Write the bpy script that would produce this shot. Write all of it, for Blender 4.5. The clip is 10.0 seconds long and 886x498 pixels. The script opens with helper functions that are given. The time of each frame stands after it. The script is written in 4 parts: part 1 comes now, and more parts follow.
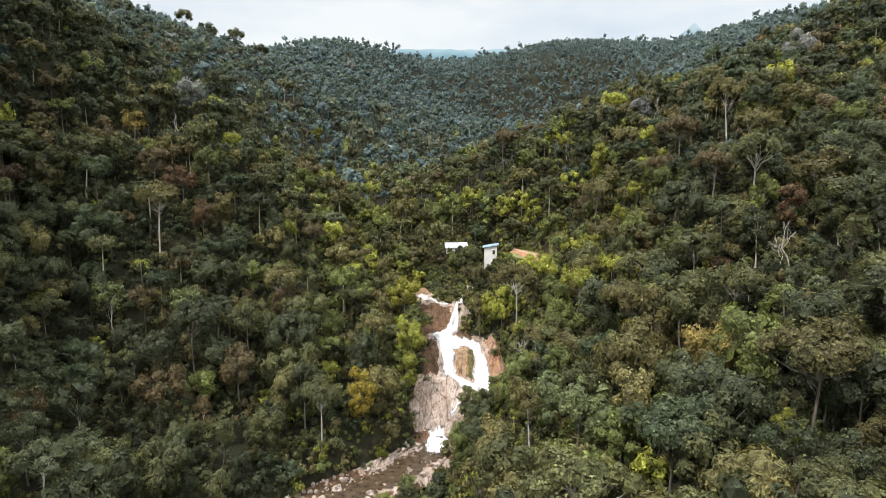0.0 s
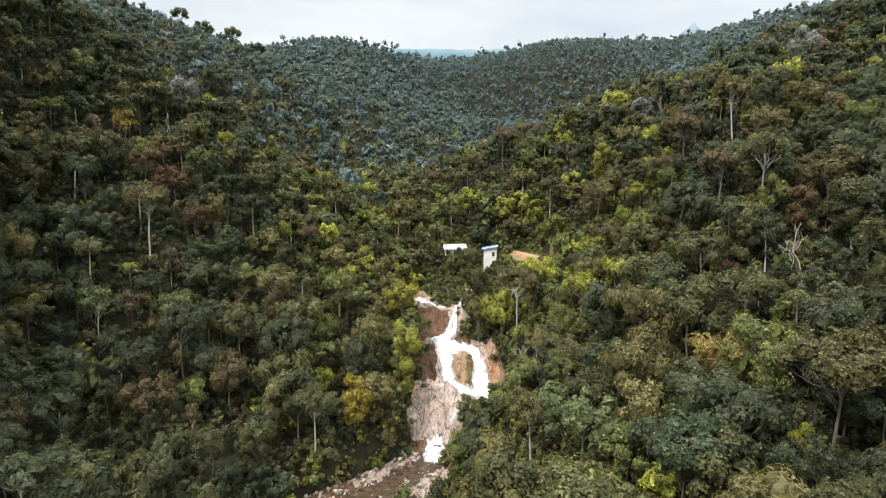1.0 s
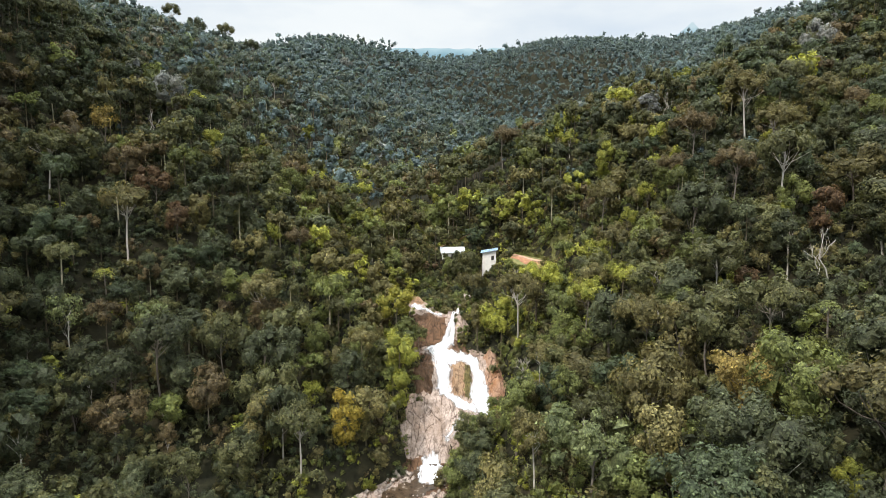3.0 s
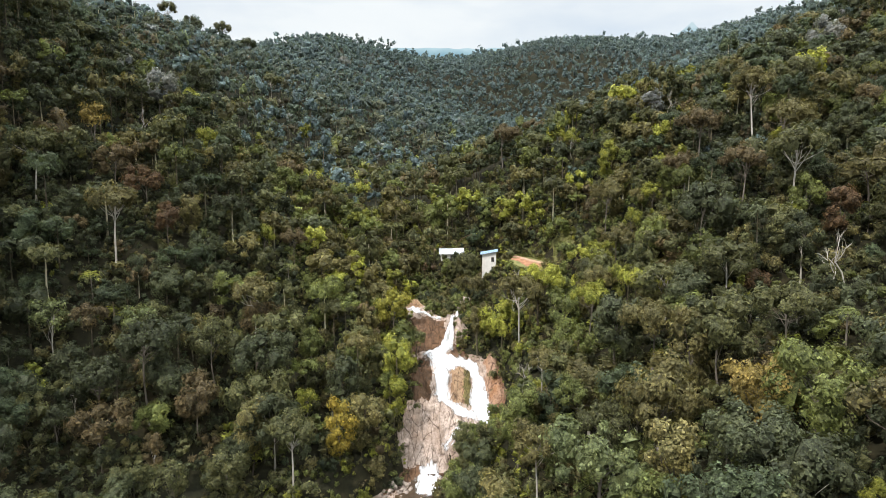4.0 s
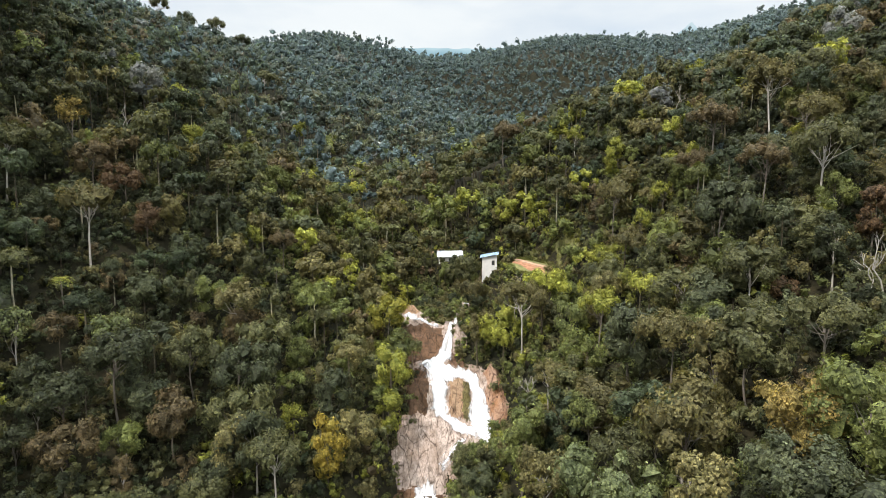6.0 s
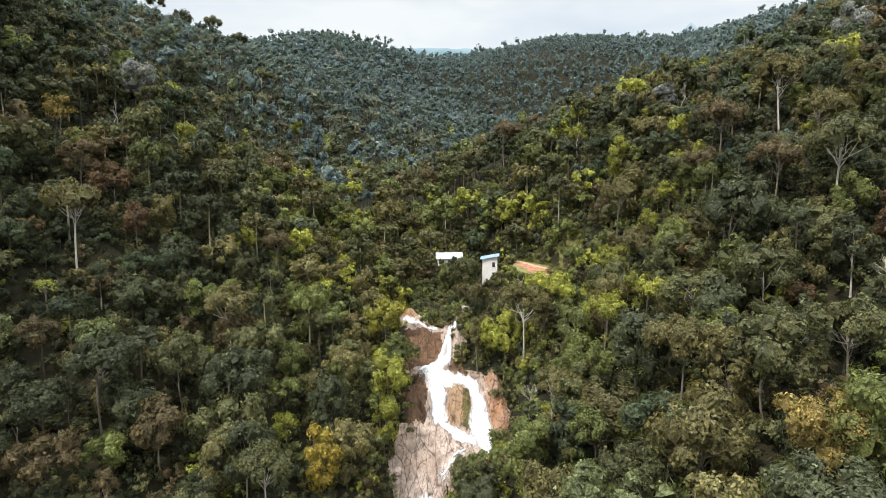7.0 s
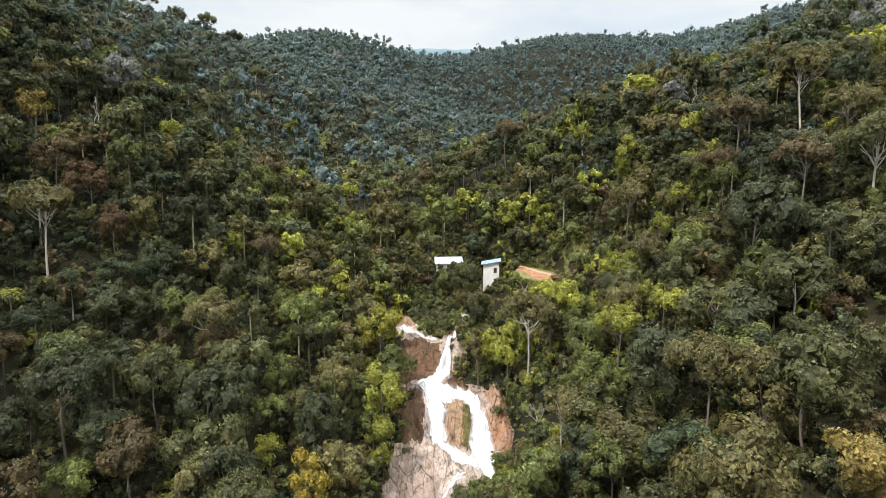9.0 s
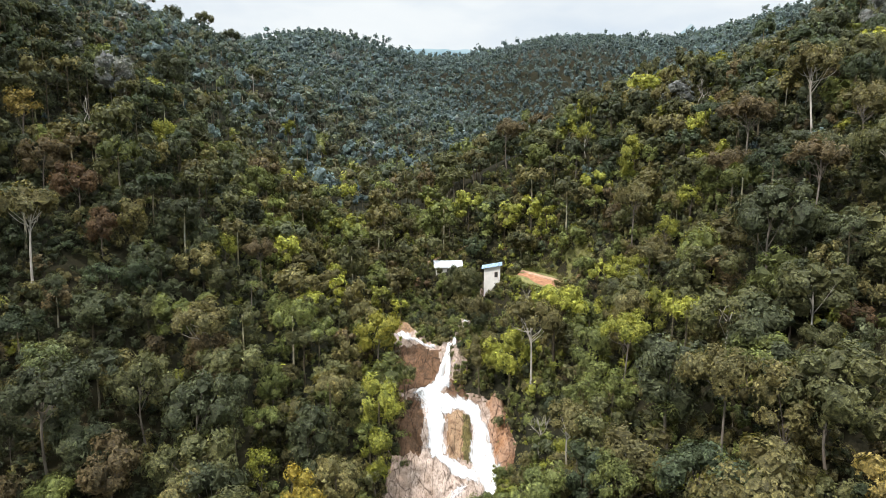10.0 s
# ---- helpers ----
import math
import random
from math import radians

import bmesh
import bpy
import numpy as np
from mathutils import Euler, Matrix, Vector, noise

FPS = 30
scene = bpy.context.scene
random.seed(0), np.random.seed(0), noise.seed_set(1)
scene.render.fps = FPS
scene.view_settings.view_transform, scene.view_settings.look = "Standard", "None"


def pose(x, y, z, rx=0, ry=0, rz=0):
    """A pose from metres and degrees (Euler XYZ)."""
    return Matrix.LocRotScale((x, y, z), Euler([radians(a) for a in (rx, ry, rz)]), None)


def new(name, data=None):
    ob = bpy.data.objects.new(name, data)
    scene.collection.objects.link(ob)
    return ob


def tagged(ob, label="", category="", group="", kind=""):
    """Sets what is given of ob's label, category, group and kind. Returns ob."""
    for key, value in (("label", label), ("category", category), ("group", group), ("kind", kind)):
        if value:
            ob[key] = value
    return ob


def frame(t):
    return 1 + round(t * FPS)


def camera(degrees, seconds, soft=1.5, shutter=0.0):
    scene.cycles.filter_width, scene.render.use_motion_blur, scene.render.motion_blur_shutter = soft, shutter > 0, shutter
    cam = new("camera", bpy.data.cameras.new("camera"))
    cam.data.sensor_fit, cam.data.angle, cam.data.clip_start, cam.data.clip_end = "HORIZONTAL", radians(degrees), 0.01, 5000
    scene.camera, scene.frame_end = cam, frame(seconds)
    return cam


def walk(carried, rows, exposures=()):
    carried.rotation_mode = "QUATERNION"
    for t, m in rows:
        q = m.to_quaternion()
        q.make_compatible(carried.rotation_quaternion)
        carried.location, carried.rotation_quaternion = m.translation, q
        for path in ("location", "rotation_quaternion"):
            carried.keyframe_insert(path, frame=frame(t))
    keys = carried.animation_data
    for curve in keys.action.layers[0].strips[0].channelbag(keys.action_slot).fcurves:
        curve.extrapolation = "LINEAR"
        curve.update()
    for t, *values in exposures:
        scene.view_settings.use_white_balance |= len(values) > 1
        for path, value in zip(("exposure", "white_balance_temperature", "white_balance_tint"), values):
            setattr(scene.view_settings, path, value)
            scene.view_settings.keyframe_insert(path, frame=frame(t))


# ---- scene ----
cam = camera(76.0, 10.0, soft=0.5)
# seconds, x, y, z, pitch, roll, yaw
ROWS = [
    (0.0, 0.00, 0.00, 60.00, -6.40, 0.00, 0.00),
    (0.5, 0.19, 2.92, 60.19, -6.41, 0.00, -0.04),
    (1.0, 0.38, 5.85, 60.34, -6.42, 0.00, -0.08),
    (1.5, 0.55, 8.80, 60.46, -6.43, 0.00, -0.12),
    (2.0, 0.72, 11.76, 60.55, -6.43, 0.00, -0.16),
    (2.5, 0.88, 14.73, 60.60, -6.44, -0.00, -0.20),
    (3.0, 1.04, 17.72, 60.61, -6.44, -0.00, -0.24),
    (3.5, 1.18, 20.72, 60.59, -6.44, -0.01, -0.27),
    (4.0, 1.32, 23.73, 60.54, -6.44, -0.01, -0.30),
    (4.5, 1.45, 26.74, 60.47, -6.43, -0.02, -0.33),
    (5.0, 1.56, 29.77, 60.38, -6.43, -0.03, -0.36),
    (5.5, 1.67, 32.79, 60.28, -6.42, -0.04, -0.39),
    (6.0, 1.77, 35.81, 60.17, -6.40, -0.05, -0.41),
    (6.5, 1.86, 38.83, 60.07, -6.39, -0.06, -0.44),
    (7.0, 1.94, 41.83, 59.99, -6.37, -0.07, -0.46),
    (7.5, 2.01, 44.82, 59.95, -6.35, -0.09, -0.48),
    (8.0, 2.07, 47.79, 59.95, -6.33, -0.10, -0.49),
    (8.5, 2.13, 50.73, 60.01, -6.31, -0.12, -0.51),
    (9.0, 2.17, 53.63, 60.15, -6.29, -0.14, -0.53),
    (9.5, 2.22, 56.48, 60.39, -6.27, -0.16, -0.54),
    (10.0, 2.26, 59.28, 60.75, -6.25, -0.18, -0.56),
]
walk(cam, [(t, pose(x, y, z, 90 + pitch, roll, yaw)) for t, x, y, z, pitch, roll, yaw in ROWS])

# ---- world, sun ----
SUN_AZ, SUN_EL = radians(228), radians(50)      # azimuth from +y, clockwise


def nodes_of(tree, kind, x=0, y=0, **values):
    n = tree.nodes.new(kind)
    n.location = (x, y)
    for key, value in values.items():
        n.inputs[key.replace("_", " ")].default_value = value
    return n


def make_world():
    w = bpy.data.worlds.new("sky")
    scene.world = w
    w.use_nodes = True
    t = w.node_tree
    t.nodes.clear()
    out = t.nodes.new("ShaderNodeOutputWorld")
    back = t.nodes.new("ShaderNodeBackground")
    sky = t.nodes.new("ShaderNodeTexSky")
    sky.sky_type, sky.sun_disc = "NISHITA", False
    sky.sun_elevation, sky.sun_rotation = SUN_EL, SUN_AZ
    dim = t.nodes.new("ShaderNodeVectorMath")
    dim.operation = "SCALE"
    dim.inputs["Scale"].default_value = 0.10
    t.links.new(sky.outputs["Color"], dim.inputs[0])
    # high broken cloud sheet
    tex = t.nodes.new("ShaderNodeTexCoord")
    stretch = nodes_of(t, "ShaderNodeMapping", Scale=(1.6, 1.6, 5.0))
    puffs = nodes_of(t, "ShaderNodeTexNoise", Scale=2.2, Detail=6.0, Roughness=0.5)
    cover = t.nodes.new("ShaderNodeValToRGB")
    cover.color_ramp.elements[0].position, cover.color_ramp.elements[1].position = 0.25, 0.55
    cover.color_ramp.elements[0].color = (0.72, 0.72, 0.72, 1)
    shade = t.nodes.new("ShaderNodeValToRGB")
    shade.color_ramp.elements[0].position, shade.color_ramp.elements[1].position = 0.3, 0.65
    shade.color_ramp.elements[0].color = (0.54, 0.585, 0.62, 1)
    shade.color_ramp.elements[1].color = (0.605, 0.635, 0.65, 1)
    mix = t.nodes.new("ShaderNodeMix")
    mix.data_type = "RGBA"
    t.links.new(tex.outputs["Generated"], stretch.inputs["Vector"])
    t.links.new(stretch.outputs["Vector"], puffs.inputs["Vector"])
    t.links.new(puffs.outputs["Fac"], cover.inputs["Fac"])
    t.links.new(puffs.outputs["Fac"], shade.inputs["Fac"])
    t.links.new(cover.outputs["Color"], mix.inputs["Factor"])
    t.links.new(dim.outputs["Vector"], mix.inputs["A"])
    t.links.new(shade.outputs["Color"], mix.inputs["B"])
    # thin cloud is brightest overhead
    split = t.nodes.new("ShaderNodeSeparateXYZ")
    t.links.new(tex.outputs["Generated"], split.inputs[0])
    rise = t.nodes.new("ShaderNodeMapRange")
    for key, value in (("From Min", 0.33), ("From Max", 1.0), ("To Min", 1.0), ("To Max", 5.5)):
        rise.inputs[key].default_value = value
    t.links.new(split.outputs["Z"], rise.inputs["Value"])
    glow = t.nodes.new("ShaderNodeVectorMath")
    glow.operation = "SCALE"
    t.links.new(mix.outputs["Result"], glow.inputs[0])
    t.links.new(rise.outputs["Result"], glow.inputs["Scale"])
    t.links.new(glow.outputs["Vector"], back.inputs["Color"])
    back.inputs["Strength"].default_value = 1.0
    t.links.new(back.outputs["Background"], out.inputs["Surface"])


make_world()
sun = new("sun", bpy.data.lights.new("sun", "SUN"))
sun.data.energy, sun.data.angle, sun.data.color = 2.75, radians(0.6), (1.0, 0.95, 0.92)
toward = Vector((math.sin(SUN_AZ) * math.cos(SUN_EL), math.cos(SUN_AZ) * math.cos(SUN_EL), math.sin(SUN_EL)))
sun.rotation_euler = toward.to_track_quat("Z", "Y").to_euler()
sun.location = toward * 400
scene.view_settings.exposure = 0.61


# ---- materials ----
def material(name, rough=0.7, metal=0.0, spec=0.3):
    m = bpy.data.materials.new(name)
    m.use_nodes = True
    b = m.node_tree.nodes["Principled BSDF"]
    b.inputs["Roughness"].default_value = rough
    b.inputs["Metallic"].default_value = metal
    b.inputs["Specular IOR Level"].default_value = spec
    return m, m.node_tree, b


def noise_ramp(t, scale, stops, detail=5.0, rough=0.55, coord="Object", stretch=(1, 1, 1)):
    """A noise in metres, through a colour ramp. Returns the ramp and the noise."""
    tex = t.nodes.new("ShaderNodeTexCoord")
    mp = nodes_of(t, "ShaderNodeMapping", Scale=stretch)
    n = nodes_of(t, "ShaderNodeTexNoise", Scale=scale, Detail=detail, Roughness=rough)
    r = t.nodes.new("ShaderNodeValToRGB")
    while len(r.color_ramp.elements) < len(stops):
        r.color_ramp.elements.new(0.5)
    for e, (p, c) in zip(r.color_ramp.elements, stops):
        e.position, e.color = p, (*c, 1)
    t.links.new(tex.outputs[coord], mp.inputs["Vector"])
    t.links.new(mp.outputs["Vector"], n.inputs["Vector"])
    t.links.new(n.outputs["Fac"], r.inputs["Fac"])
    return r, n


def mix_colour(t, a, b, fac, mode="MIX"):
    m = t.nodes.new("ShaderNodeMix")
    m.data_type, m.blend_type = "RGBA", mode
    for sock, v in (("A", a), ("B", b), ("Factor", fac)):
        if isinstance(v, (int, float)):
            m.inputs[sock].default_value = v
        elif isinstance(v, tuple):
            m.inputs[sock].default_value = (*v, 1)
        else:
            t.links.new(v, m.inputs[sock])
    return m.outputs["Result"]


def bump_on(t, b, height, strength, distance):
    n = nodes_of(t, "ShaderNodeBump", Strength=strength, Distance=distance)
    t.links.new(height, n.inputs["Height"])
    t.links.new(n.outputs["Normal"], b.inputs["Normal"])


def leaf_material(name, torn):
    """Leaves in small bunches; torn: the spray breaks up into single bunches with gaps between."""
    m, t, b = material(name, 0.6, 0, 0.2)
    tint = t.nodes.new("ShaderNodeAttribute")
    tint.attribute_name = "tint"
    info = t.nodes.new("ShaderNodeObjectInfo")
    col = mix_colour(t, tint.outputs["Color"], info.outputs["Color"], 1.0, "MULTIPLY")
    r, _ = noise_ramp(t, 0.35, [(0.3, (0.75, 0.8, 0.8)), (0.7, (1.2, 1.15, 1.0))], 3)
    col = mix_colour(t, col, r.outputs["Color"], 1.0, "MULTIPLY")
    # single leaves within a spray
    tex = t.nodes.new("ShaderNodeTexCoord")
    cell = nodes_of(t, "ShaderNodeTexVoronoi", Scale=6.5)
    t.links.new(tex.outputs["Object"], cell.inputs["Vector"])
    sep = t.nodes.new("ShaderNodeSeparateColor")
    t.links.new(cell.outputs["Color"], sep.inputs[0])
    leaf = t.nodes.new("ShaderNodeValToRGB")
    leaf.color_ramp.elements[0].color, leaf.color_ramp.elements[1].color = (0.50, 0.52, 0.50, 1), (1.5, 1.46, 1.36, 1)
    t.links.new(sep.outputs[0], leaf.inputs["Fac"])
    col = mix_colour(t, col, leaf.outputs["Color"], 1.0, "MULTIPLY")
    t.links.new(col, b.inputs["Base Color"])
    bump_on(t, b, cell.outputs["Distance"], 0.6, 0.12)
    thin = t.nodes.new("ShaderNodeBsdfTranslucent")
    t.links.new(mix_colour(t, col, (1.1, 1.05, 0.5), 1.0, "MULTIPLY"), thin.inputs["Color"])
    mx = t.nodes.new("ShaderNodeMixShader")
    mx.inputs[0].default_value = 0.34
    t.links.new(b.outputs[0], mx.inputs[1])
    t.links.new(thin.outputs[0], mx.inputs[2])
    shader = mx.outputs[0]
    if torn:
        bunch = nodes_of(t, "ShaderNodeTexVoronoi", Scale=2.5)
        t.links.new(tex.outputs["Object"], bunch.inputs["Vector"])
        gap = t.nodes.new("ShaderNodeMath")
        gap.operation = "GREATER_THAN"
        gap.inputs[1].default_value = 0.53
        t.links.new(bunch.outputs["Distance"], gap.inputs[0])
        clear, cut = t.nodes.new("ShaderNodeBsdfTransparent"), t.nodes.new("ShaderNodeMixShader")
        t.links.new(gap.outputs[0], cut.inputs[0])
        t.links.new(shader, cut.inputs[1])
        t.links.new(clear.outputs[0], cut.inputs[2])
        shader = cut.outputs[0]
    t.links.new(shader, t.nodes["Material Output"].inputs["Surface"])
    return m


def bark_material():
    m, t, b = material("bark", 0.85, 0, 0.2)
    info = t.nodes.new("ShaderNodeObjectInfo")
    r, n = noise_ramp(t, 1.6, [(0.3, (0.55, 0.5, 0.45)), (0.6, (1.0, 1.0, 1.0)), (0.8, (1.25, 1.2, 1.1))], 6, 0.6, "Object", (1, 1, 0.3))
    t.links.new(mix_colour(t, info.outputs["Color"], r.outputs["Color"], 1.0, "MULTIPLY"), b.inputs["Base Color"])
    bump_on(t, b, n.outputs["Fac"], 0.5, 0.05)
    return m


def ground_material():
    m, t, b = material("forest_floor", 0.95, 0, 0.1)
    r, n = noise_ramp(t, 0.4, [(0.3, (0.012, 0.011, 0.008)), (0.55, (0.022, 0.020, 0.012)), (0.75, (0.045, 0.035, 0.021))], 8, 0.65)
    g, _ = noise_ramp(t, 0.02, [(0.35, (0.8, 0.9, 0.8)), (0.7, (1.2, 1.1, 0.9))], 3)
    t.links.new(mix_colour(t, r.outputs["Color"], g.outputs["Color"], 1.0, "MULTIPLY"), b.inputs["Base Color"])
    bump_on(t, b, n.outputs["Fac"], 0.8, 0.6)
    return m


def rock_material(name, pale, dark, stain, amount=0.5):
    m, t, b = material(name, 0.85, 0, 0.18)
    r, n = noise_ramp(t, 0.55, [(0.32, dark), (0.5, pale), (0.72, tuple(min(1, c * 1.2) for c in pale))], 9, 0.62)
    s, _ = noise_ramp(t, 0.13, [(0.42, (0, 0, 0)), (0.62, (amount, amount, amount))], 5, 0.6, "Object", (1.4, 0.5, 0.5))
    col = mix_colour(t, r.outputs["Color"], stain, s.outputs["Color"])
    tex = t.nodes.new("ShaderNodeTexCoord")
    v = nodes_of(t, "ShaderNodeTexVoronoi", Scale=0.26)
    tilt = nodes_of(t, "ShaderNodeMapping", Rotation=(0, 0, 0.7), Scale=(1.5, 0.3, 0.6))
    v.feature = "DISTANCE_TO_EDGE"
    warp = nodes_of(t, "ShaderNodeVectorMath")
    warp.operation = "MULTIPLY_ADD"
    warp.inputs[1].default_value = (1.1, 1.1, 1.1)
    t.links.new(tex.outputs["Object"], warp.inputs[2])
    t.links.new(n.outputs["Color"], warp.inputs[0])
    t.links.new(warp.outputs[0], tilt.inputs["Vector"])
    t.links.new(tilt.outputs["Vector"], v.inputs["Vector"])
    crack = t.nodes.new("ShaderNodeValToRGB")
    crack.color_ramp.elements[0].color, crack.color_ramp.elements[1].color = (0.22, 0.18, 0.15, 1), (1, 1, 1, 1)
    crack.color_ramp.elements[1].position = 0.04
    t.links.new(v.outputs["Distance"], crack.inputs["Fac"])
    part_of, _ = noise_ramp(t, 0.33, [(0.44, (0, 0, 0)), (0.6, (0.85, 0.85, 0.85))], 4)       # joints that open and close
    col = mix_colour(t, col, crack.outputs["Color"], part_of.outputs["Color"], "MULTIPLY")
    # long master joints that run across the slabs
    run = nodes_of(t, "ShaderNodeMapping", Rotation=(0, 0, -0.95), Scale=(2.4, 0.4, 0.8))
    long_ = nodes_of(t, "ShaderNodeTexVoronoi", Scale=0.17)
    long_.feature = "DISTANCE_TO_EDGE"
    t.links.new(warp.outputs[0], run.inputs["Vector"])
    t.links.new(run.outputs["Vector"], long_.inputs["Vector"])
    joint = t.nodes.new("ShaderNodeValToRGB")
    joint.color_ramp.elements[0].color, joint.color_ramp.elements[1].color = (0.16, 0.13, 0.11, 1), (1, 1, 1, 1)
    joint.color_ramp.elements[1].position = 0.035
    t.links.new(long_.outputs["Distance"], joint.inputs["Fac"])
    col = mix_colour(t, col, joint.outputs["Color"], 0.8, "MULTIPLY")
    fine, _ = noise_ramp(t, 2.6, [(0.34, (0.45, 0.42, 0.40)), (0.52, (1.0, 1.0, 1.0)), (0.75, (1.15, 1.13, 1.1))], 6, 0.7, "Object", (1.5, 0.5, 1.0))
    col = mix_colour(t, col, fine.outputs["Color"], 0.9, "MULTIPLY")
    t.links.new(col, b.inputs["Base Color"])
    bump_on(t, b, n.outputs["Fac"], 0.7, 0.25)
    return m


def water_material():
    """Aerated water: opaque in the stream, torn to shreds at its edges."""
    m, t, b = material("white_water", 0.4, 0, 0.4)
    r, n = noise_ramp(t, 1.0, [(0.28, (0.42, 0.37, 0.32)), (0.42, (0.52, 0.50, 0.48)), (0.62, (0.66, 0.66, 0.66))], 6, 0.6, "UV", (1.6, 0.2, 1))
    t.links.new(r.outputs["Color"], b.inputs["Base Color"])
    bump_on(t, b, n.outputs["Fac"], 0.6, 0.4)
    body = t.nodes.new("ShaderNodeAttribute")
    body.attribute_name = "tint"
    mul = nodes_of(t, "ShaderNodeMath")
    mul.operation = "MULTIPLY_ADD"
    mul.inputs[1].default_value, mul.inputs[2].default_value = 2.6, -0.75
    add = nodes_of(t, "ShaderNodeMath")
    add.operation = "ADD"
    t.links.new(body.outputs["Fac"], add.inputs[0])
    t.links.new(n.outputs["Fac"], add.inputs[1])
    t.links.new(add.outputs[0], mul.inputs[0])
    clear = t.nodes.new("ShaderNodeMath")
    clear.operation, clear.use_clamp = "SUBTRACT", True
    clear.inputs[1].default_value = 0.9
    t.links.new(mul.outputs[0], clear.inputs[0])
    t.links.new(clear.outputs[0], b.inputs["Alpha"])
    return m


def pool_material():
    m, t, b = material("pool_water", 0.25, 0, 0.35)
    r, n = noise_ramp(t, 0.5, [(0.35, (0.030, 0.020, 0.012)), (0.6, (0.065, 0.043, 0.025)), (0.85, (0.30, 0.25, 0.20))], 6, 0.6)
    t.links.new(r.outputs["Color"], b.inputs["Base Color"])
    bump_on(t, b, n.outputs["Fac"], 0.4, 0.1)
    return m


def plain_material(name, colour, rough=0.7, wear=0.15, scale=1.5, metal=0.0):
    m, t, b = material(name, rough, metal, 0.3)
    lo, hi = tuple(c * (1 - wear) for c in colour), tuple(min(1, c * (1 + wear)) for c in colour)
    r, n = noise_ramp(t, scale, [(0.3, lo), (0.7, hi)], 7, 0.65)
    t.links.new(r.outputs["Color"], b.inputs["Base Color"])
    bump_on(t, b, n.outputs["Fac"], 0.25, 0.05)
    return m


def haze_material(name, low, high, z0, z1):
    """A distant mountain in plain glow, air haze and cloud put into its colour."""
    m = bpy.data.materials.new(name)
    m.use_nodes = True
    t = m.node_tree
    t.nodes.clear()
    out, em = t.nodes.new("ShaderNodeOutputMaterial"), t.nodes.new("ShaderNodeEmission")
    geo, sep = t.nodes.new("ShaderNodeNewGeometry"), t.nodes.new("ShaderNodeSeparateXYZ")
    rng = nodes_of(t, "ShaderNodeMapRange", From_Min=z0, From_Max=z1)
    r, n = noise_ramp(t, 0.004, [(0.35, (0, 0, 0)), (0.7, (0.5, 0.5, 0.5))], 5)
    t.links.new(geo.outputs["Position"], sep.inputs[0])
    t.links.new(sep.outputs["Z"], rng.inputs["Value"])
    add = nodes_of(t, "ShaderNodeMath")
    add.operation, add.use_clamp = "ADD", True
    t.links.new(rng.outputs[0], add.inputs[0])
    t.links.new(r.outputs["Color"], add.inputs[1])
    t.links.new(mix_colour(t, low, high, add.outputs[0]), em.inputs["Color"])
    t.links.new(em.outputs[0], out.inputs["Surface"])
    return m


LEAF, FAR_LEAF, BARK, FLOOR = leaf_material("foliage", True), leaf_material("far_foliage", False), bark_material(), ground_material()
ROCK = rock_material("granite", (0.36, 0.285, 0.235), (0.15, 0.11, 0.085), (0.15, 0.095, 0.06), 0.6)
CLIFF = rock_material("red_granite", (0.32, 0.205, 0.14), (0.13, 0.072, 0.045), (0.24, 0.11, 0.045), 0.8)
WET = rock_material("wet_brown_rock", (0.105, 0.058, 0.031), (0.042, 0.025, 0.015), (0.06, 0.036, 0.02), 0.6)
MOSS = rock_material("mossy_rock", (0.12, 0.095, 0.035), (0.05, 0.042, 0.018), (0.07, 0.06, 0.02), 0.6)
RIB = rock_material("tan_granite", (0.25, 0.165, 0.10), (0.12, 0.072, 0.042), (0.15, 0.078, 0.036), 0.6)
STONE = rock_material("river_stone", (0.36, 0.30, 0.255), (0.15, 0.12, 0.095), (0.14, 0.105, 0.07), 0.5)
WATER, POOL = water_material(), pool_material()
PATH = plain_material("pale_track", (0.32, 0.20, 0.13), 0.95, 0.35, 0.9)
SOIL = plain_material("red_soil", (0.255, 0.125, 0.068), 0.95, 0.5, 0.7)
GRASS = plain_material("rough_grass", (0.13, 0.125, 0.045), 0.95, 0.45, 0.5)
WALL = plain_material("pale_render", (0.60, 0.57, 0.52), 0.85, 0.12, 0.9)
ROOF_WHITE = plain_material("white_metal_roof", (0.56, 0.58, 0.59), 0.45, 0.1, 0.6)
ROOF_BLUE = plain_material("blue_grey_metal_roof", (0.30, 0.40, 0.50), 0.4, 0.12, 0.6)
# near-black panels put where a window shows only the shade of its room
DARK = plain_material("dark_opening", (0.03, 0.028, 0.025), 0.6, 0.2, 2.0)
TIMBER = plain_material("weathered_timber", (0.20, 0.16, 0.12), 0.85, 0.25, 3.0)


